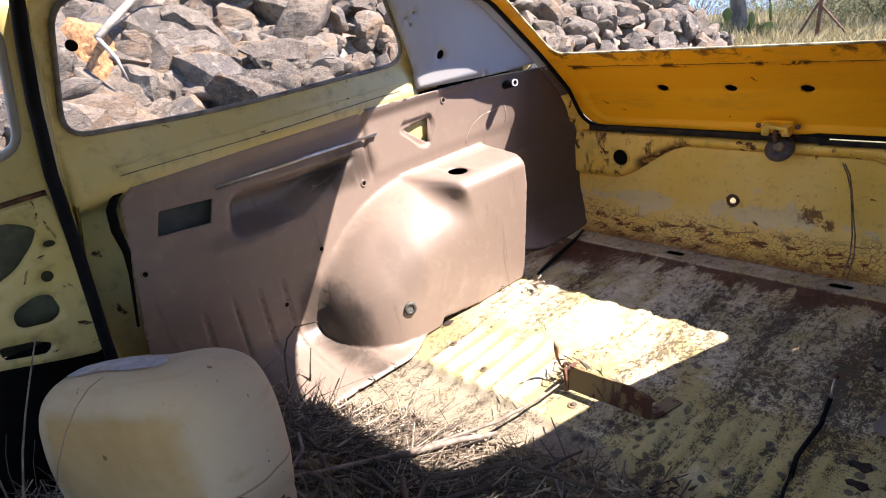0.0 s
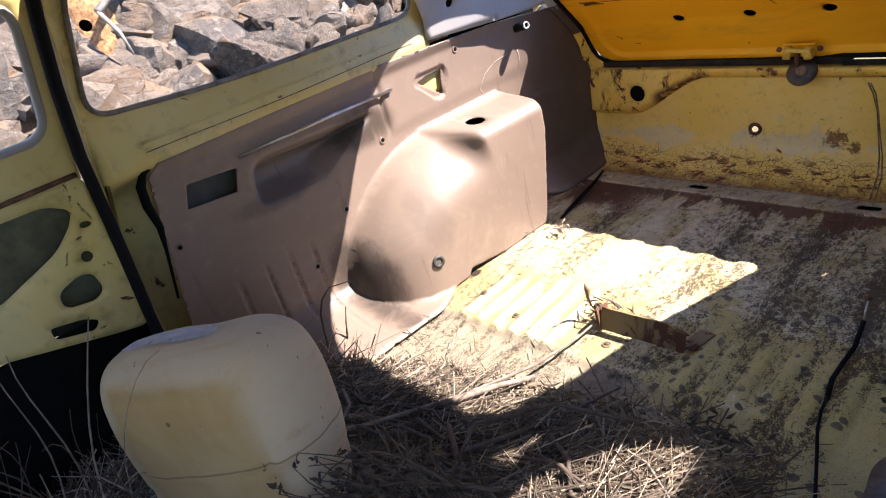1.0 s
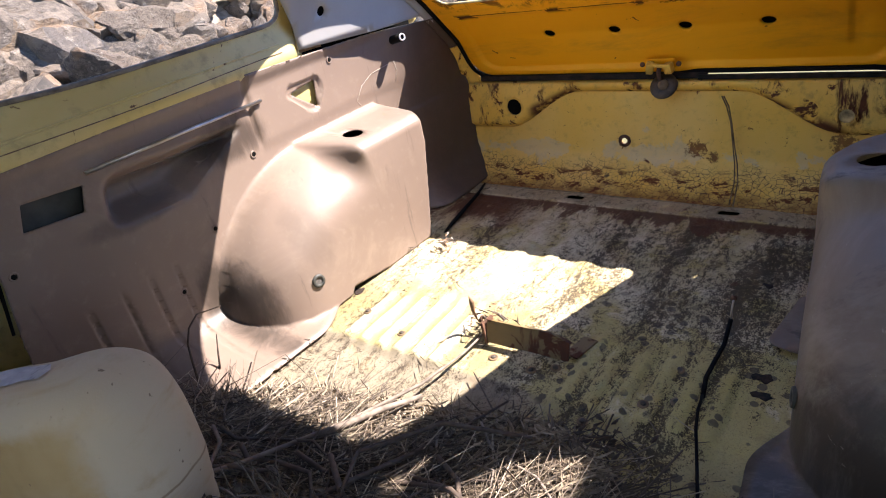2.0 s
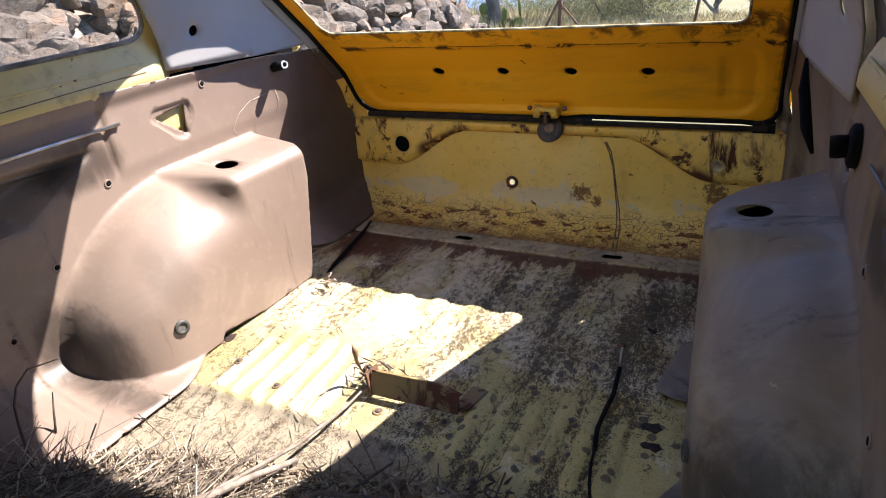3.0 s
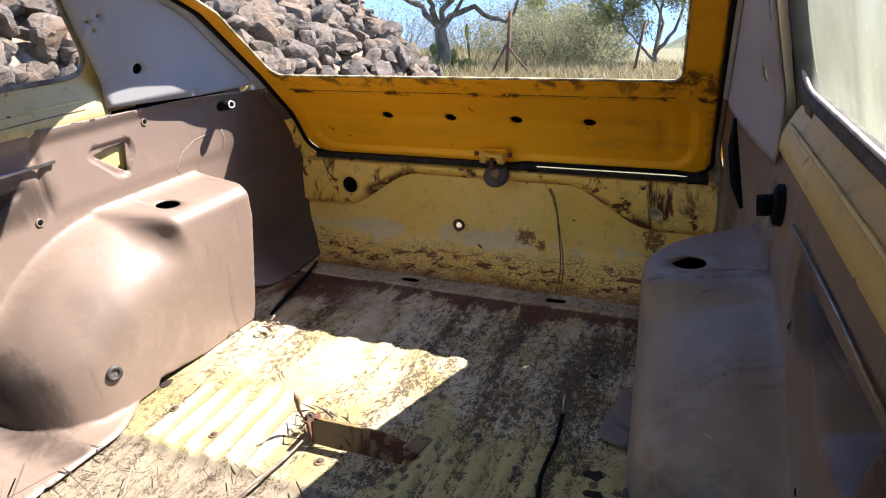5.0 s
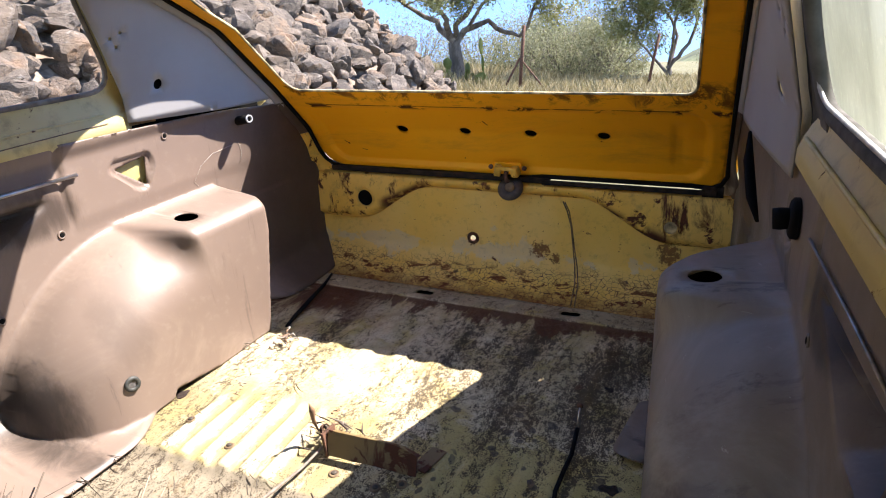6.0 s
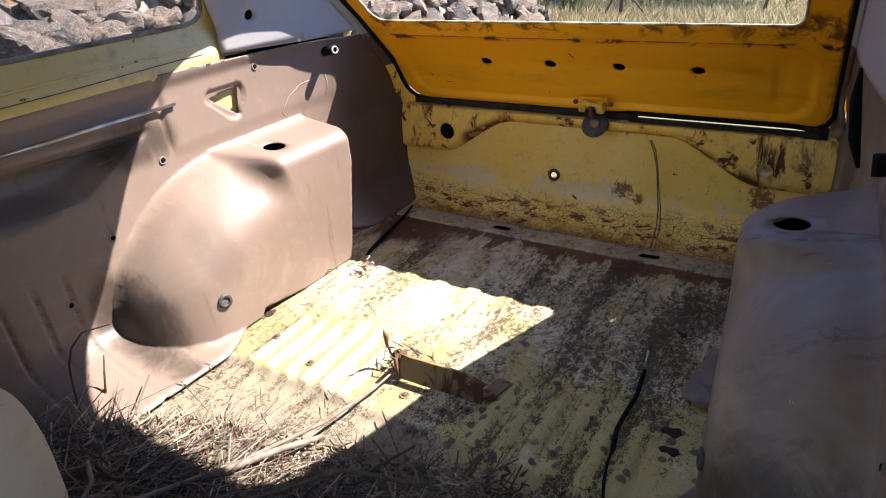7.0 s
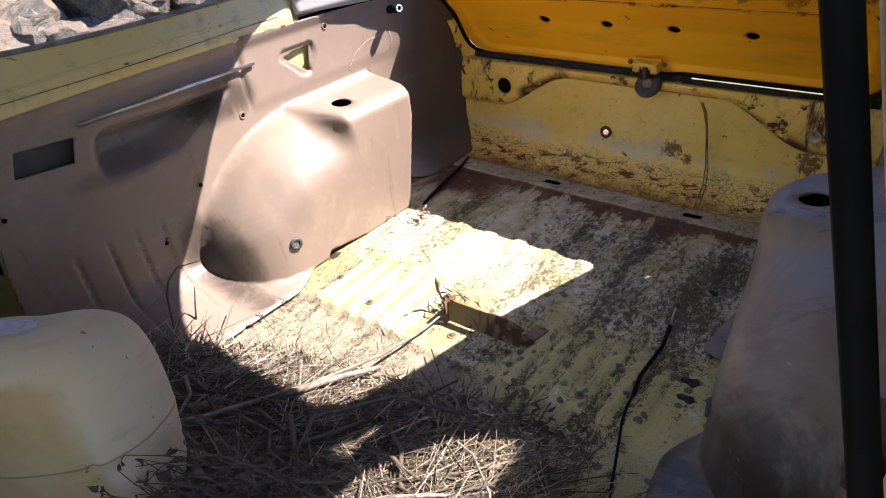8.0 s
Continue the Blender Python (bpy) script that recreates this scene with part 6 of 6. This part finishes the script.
def aloft(az, el, d):
    x, y = toward(az, d)
    return Vector((x, y, 0.82 + d * math.tan(radians(el))))


def tree(d, root, limbs, seed, girth, label, leaf=0.035, count=70, reach=1.0, material=None):
    """A gnarled tree d metres off: limbs run through bearings and heights, boughs and leaf clumps grow from them."""
    r = np.random.default_rng(seed)
    wv, wf, lv, lf = [], [], [], []
    x, y = toward(root[0], d)
    base = Vector((x, y, ground_z(x, y) - 0.1))
    crotch = aloft(root[0], root[1], d)
    limb([base, (base + crotch) / 2 + Vector((0.08, 0, 0)), crotch], girth * 1.25, girth * 0.9, wv, wf, 12)

    def grow(start, way, length, rad, level):
        pts, p, w = [start], start.copy(), way.normalized()
        for k in range(5):
            w = (w + Vector(r.normal(0, 0.28, 3)) + Vector((0, 0, 0.06))).normalized()
            p = p + w * length / 5
            pts.append(p.copy())
        limb(pts, rad, rad * 0.4, wv, wf, 6 if level < 1 else 4)
        if level >= 1:
            for q in pts[2:]:
                leaves(lv, lf, q, 0.42 * reach, count, leaf, r)
            return
        for k in range(5):
            grow(pts[1 + k % 5], (w * 0.6 + Vector(r.normal(0, 0.7, 3))), length * r.uniform(0.45, 0.7), rad * 0.45, level + 1)

    for way, thick, boughs in limbs:
        pts = [crotch] + [aloft(a, e, d + o) for a, e, o in way]
        fine = []
        for p, q in zip(pts, pts[1:]):
            fine += [p + (q - p) * t + Vector(r.normal(0, 0.03, 3)) for t in (0.0, 0.5)]
        fine.append(pts[-1])
        limb(fine, girth * thick, girth * thick * 0.35, wv, wf, 8)
        for k in range(boughs):
            at = fine[-1 - k % 3]
            grow(at, Vector((r.normal(0, 0.8), r.normal(0, 0.8), r.uniform(0.1, 1.0))), reach * r.uniform(0.9, 1.7), girth * thick * 0.3, 0)
    t = thing("tree", label, "tree", "trees behind the car")
    part("trunk", mesh_of(wv, wf), BARK, t)
    part("crown", mesh_of(lv, lf, False), material or LEAF, t)
    return t


def bush(x, y, w, h, seed, material=BUSH, count=1500, leaf=0.05, label="dry grey-green bush in the grass", clumps=34):
    r = np.random.default_rng(seed)
    z0 = ground_z(x, y)
    lv, lf, wv, wf = [], [], [], []
    for k in range(clumps):
        a, u = r.uniform(0, 6.28), r.uniform(0.05, 0.55)
        q = Vector((x + math.cos(a) * w * u, y + math.sin(a) * w * 0.4, z0 + h * r.uniform(0.10, 1.45) ** 1.1 * (1 - 0.9 * u * u)))
        limb([(x, y, z0 - 0.05), (Vector((x, y, z0)) + q) / 2 + Vector(r.normal(0, 0.06, 3)), q], 0.02, 0.006, wv, wf, 4)
        leaves(lv, lf, q, w * r.uniform(0.10, 0.21), count // clumps, leaf, r)
    t = thing("bush", label, "bush", "bushes behind the car")
    part("stem", mesh_of(wv, wf), BARK, t)
    part("foliage", mesh_of(lv, lf, False), material, t)


def prickly_pear(az, d, seed, count):
    """Flat oval pads growing out of one another."""
    r = np.random.default_rng(seed)
    x, y = toward(az, d)
    t = thing("prickly_pear", "green prickly pear cactus beside the tree", "cactus", "prickly pears")
    tops = [Vector((x + r.normal(0, 0.1), y, ground_z(x, y) - 0.05)) for _ in range(3)]
    for k in range(count):
        at = tops[k % len(tops)] if k < 3 else tops[int(r.integers(0, len(tops)))]
        s, a, tilt = r.uniform(0.13, 0.2), r.uniform(0, 3.14), r.normal(0, 0.5)
        up = Vector((math.sin(tilt) * math.cos(a), math.sin(tilt) * math.sin(a), math.cos(tilt)))
        side_v = up.cross(Vector((math.sin(a), -math.cos(a), 0.1))).normalized()
        out = up.cross(side_v)
        verts, faces = [], []
        for j in range(7):
            v = -1 + 2 * j / 6
            rad = math.sqrt(max(0.02, 1 - v * v)) * (0.72 + 0.16 * v)
            verts += [at + up * s * (1 + v) + side_v * math.cos(q) * s * rad + out * math.sin(q) * s * rad * 0.14 for q in (2 * math.pi * m / 8 for m in range(8))]
        for j in range(6):
            for m in range(8):
                b, e = j * 8 + m, j * 8 + (m + 1) % 8
                faces.append((b, e, e + 8, b + 8))
        part("pad", mesh_of(verts, faces), CACTUS, t)
        tops.append(at + up * s * 1.9)


OLIVE = "gnarled grey olive tree with silvery leaves"
tree(15, (22.8, -4.9), [
    (((23.8, -3.6, 0), (25.1, -2.6, 0.3), (26.8, -1.7, 0.3), (28.2, -0.5, 0)), 0.55, 5),
    (((23.3, -3.4, -0.3), (23.7, -2.2, -0.4), (22.6, 0.4, -0.5)), 0.6, 8),
    (((21.9, -3.9, 0.2), (19.8, -3.3, 0.4), (18.4, -4.4, 0.3), (17.2, -4.8, 0.2), (15.9, -2.8, 0.1), (15.4, -1.0, 0)), 0.5, 8),
    (((22.4, -3.6, -0.3), (21.0, -1.9, -0.6), (19.6, 0.3, -0.6)), 0.5, 8),
    (((20.2, -2.2, 0.5), (18.2, -0.6, 0.6), (16.6, 1.0, 0.4)), 0.35, 8)], 3, 0.15, OLIVE, 0.038, 48, 0.55)
tree(17, (4.9, -7.8), [
    (((6.2, -6.8, 0), (7.4, -5.6, 0.2), (8.0, -4.6, 0.2)), 0.5, 5),
    (((4.2, -6.9, 0), (3.5, -5.6, 0), (3.1, -3.7, 0.2), (3.6, -1.6, 0)), 0.7, 9),
    (((4.3, -5.2, 0.4), (5.4, -3.0, 0.5), (7.6, -2.9, 0.3), (9.2, -1.2, 0)), 0.55, 12),
    (((4.6, -4.2, -0.4), (4.0, -1.2, -0.5), (2.5, 0.6, 0)), 0.5, 8)], 8, 0.085, "slender forked grey tree with olive leaves", 0.042, 46, 0.6)
tree(26, (14.2, -7.6), [
    (((14.8, -6.9, 0), (15.6, -6.5, 0)), 0.6, 5),
    (((13.4, -6.8, 0), (13.0, -6.0, 0)), 0.6, 5),
    (((12.2, -7.0, 0), (10.8, -6.4, 0)), 0.5, 5)], 21, 0.1, "pale grey-green leafy tree", 0.05, 120, 0.75, BUSH)
for k, (az, d, w, h) in enumerate(((17.5, 19, 2.6, 1.0), (13.5, 19, 3.0, 1.2), (10.2, 19, 2.8, 1.3), (15.5, 24, 3.6, 1.6), (20.5, 23, 4, 1.2), (26, 22, 4, 1.3), (8.6, 22, 1.6, 1.0), (-2, 20, 3, 1.2), (11.6, 26, 3.6, 1.9))):
    x, y = toward(az, d)
    bush(x, y, w, h, 40 + k, BUSH, 10500, 0.034, clumps=90)
for k, (az, d, count) in enumerate(((24.2, 14.4, 9), (21.2, 14.2, 14), (20.4, 14.4, 9))):
    prickly_pear(az, d, 60 + k, count)

def grass_spot():
    az, d = rng.uniform(-8, 34), rng.uniform(8, 18)
    x, y = toward(az, d)
    return x, y, ground_z(x, y)


def grass(count):
    verts, faces = [], []
    for _ in range(count):
        x, y, z = grass_spot()
        if x < -1.3 and y < 4.5:
            continue
        h, a = rng.uniform(0.15, 0.45) * (1.0 + 0.9 * smooth(-3.0, -6.5, x)), rng.uniform(0, 6.28)
        lx, ly = rng.normal(0, 0.12, 2)
        w = 0.0035
        b = len(verts)
        verts += [(x - w * math.cos(a), y - w * math.sin(a), z), (x + w * math.cos(a), y + w * math.sin(a), z), (x + lx * 0.4 + w * 0.7, y + ly * 0.4, z + h * 0.6), (x + lx, y + ly, z + h)]
        faces += [(b, b + 1, b + 2), (b, b + 2, b + 3)]
    return mesh_of(verts, faces, False)


g = part("dry_grass", grass(34000), GRASS)
tagged(g, "tall dry golden grass", "grass", kind="stuff")

def fence_post(az, d, h, lean, radius=0.035):
    x, y = toward(az, d)
    z = ground_z(x, y)
    return tube([(x, y, z - 0.1), (x + lean * 0.5, y, z + h * 0.5), (x + lean, y, z + h)], radius, 7)


post = thing("fence_post", "dark leaning steel fence post with braces", "fence post")
part("post", fence_post(17.3, 13, 1.45, 0.12), RUST, post)
x, y = toward(17.3, 13)
z = ground_z(x, y)
part("brace", tube([(x - 0.45, y, z), (x + 0.03, y, z + 0.85)], 0.022, 7), RUST, post)
part("brace", tube([(x + 0.75, y, z), (x + 0.03, y, z + 0.85)], 0.018, 7), RUST, post)
post = thing("fence_post", "dark leaning steel fence post", "fence post")
part("post", fence_post(6.6, 14, 1.25, 0.2, 0.03), RUST, post)


def hill_mesh():
    verts, faces, n = [], [], 40
    for j in range(9):
        for i in range(n + 1):
            az = -30 + 60 * i / n
            x, y = toward(az, 330 + 30 * j)
            base = ground_z(x, y)
            h = 30 * math.exp(-((az + 4) / 7.0) ** 2) + 4 * noise.noise((az * 0.25, j * 0.3, 0))
            verts.append((x, y, base + max(-5, h) * math.sin(math.pi * j / 8) ** 0.8 - 2))
    for j in range(8):
        for i in range(n):
            a = j * (n + 1) + i
            faces.append((a, a + 1, a + n + 2, a + n + 1))
    return mesh_of(verts, faces)


hill_mat = plain("hill_scrub", (0.085, 0.095, 0.042), 0.95, 0, 0.5, 0.08)
hill = part("backdrop", hill_mesh(), hill_mat)
tagged(hill, "distant scrubby olive-brown hill", "hill", kind="structure")
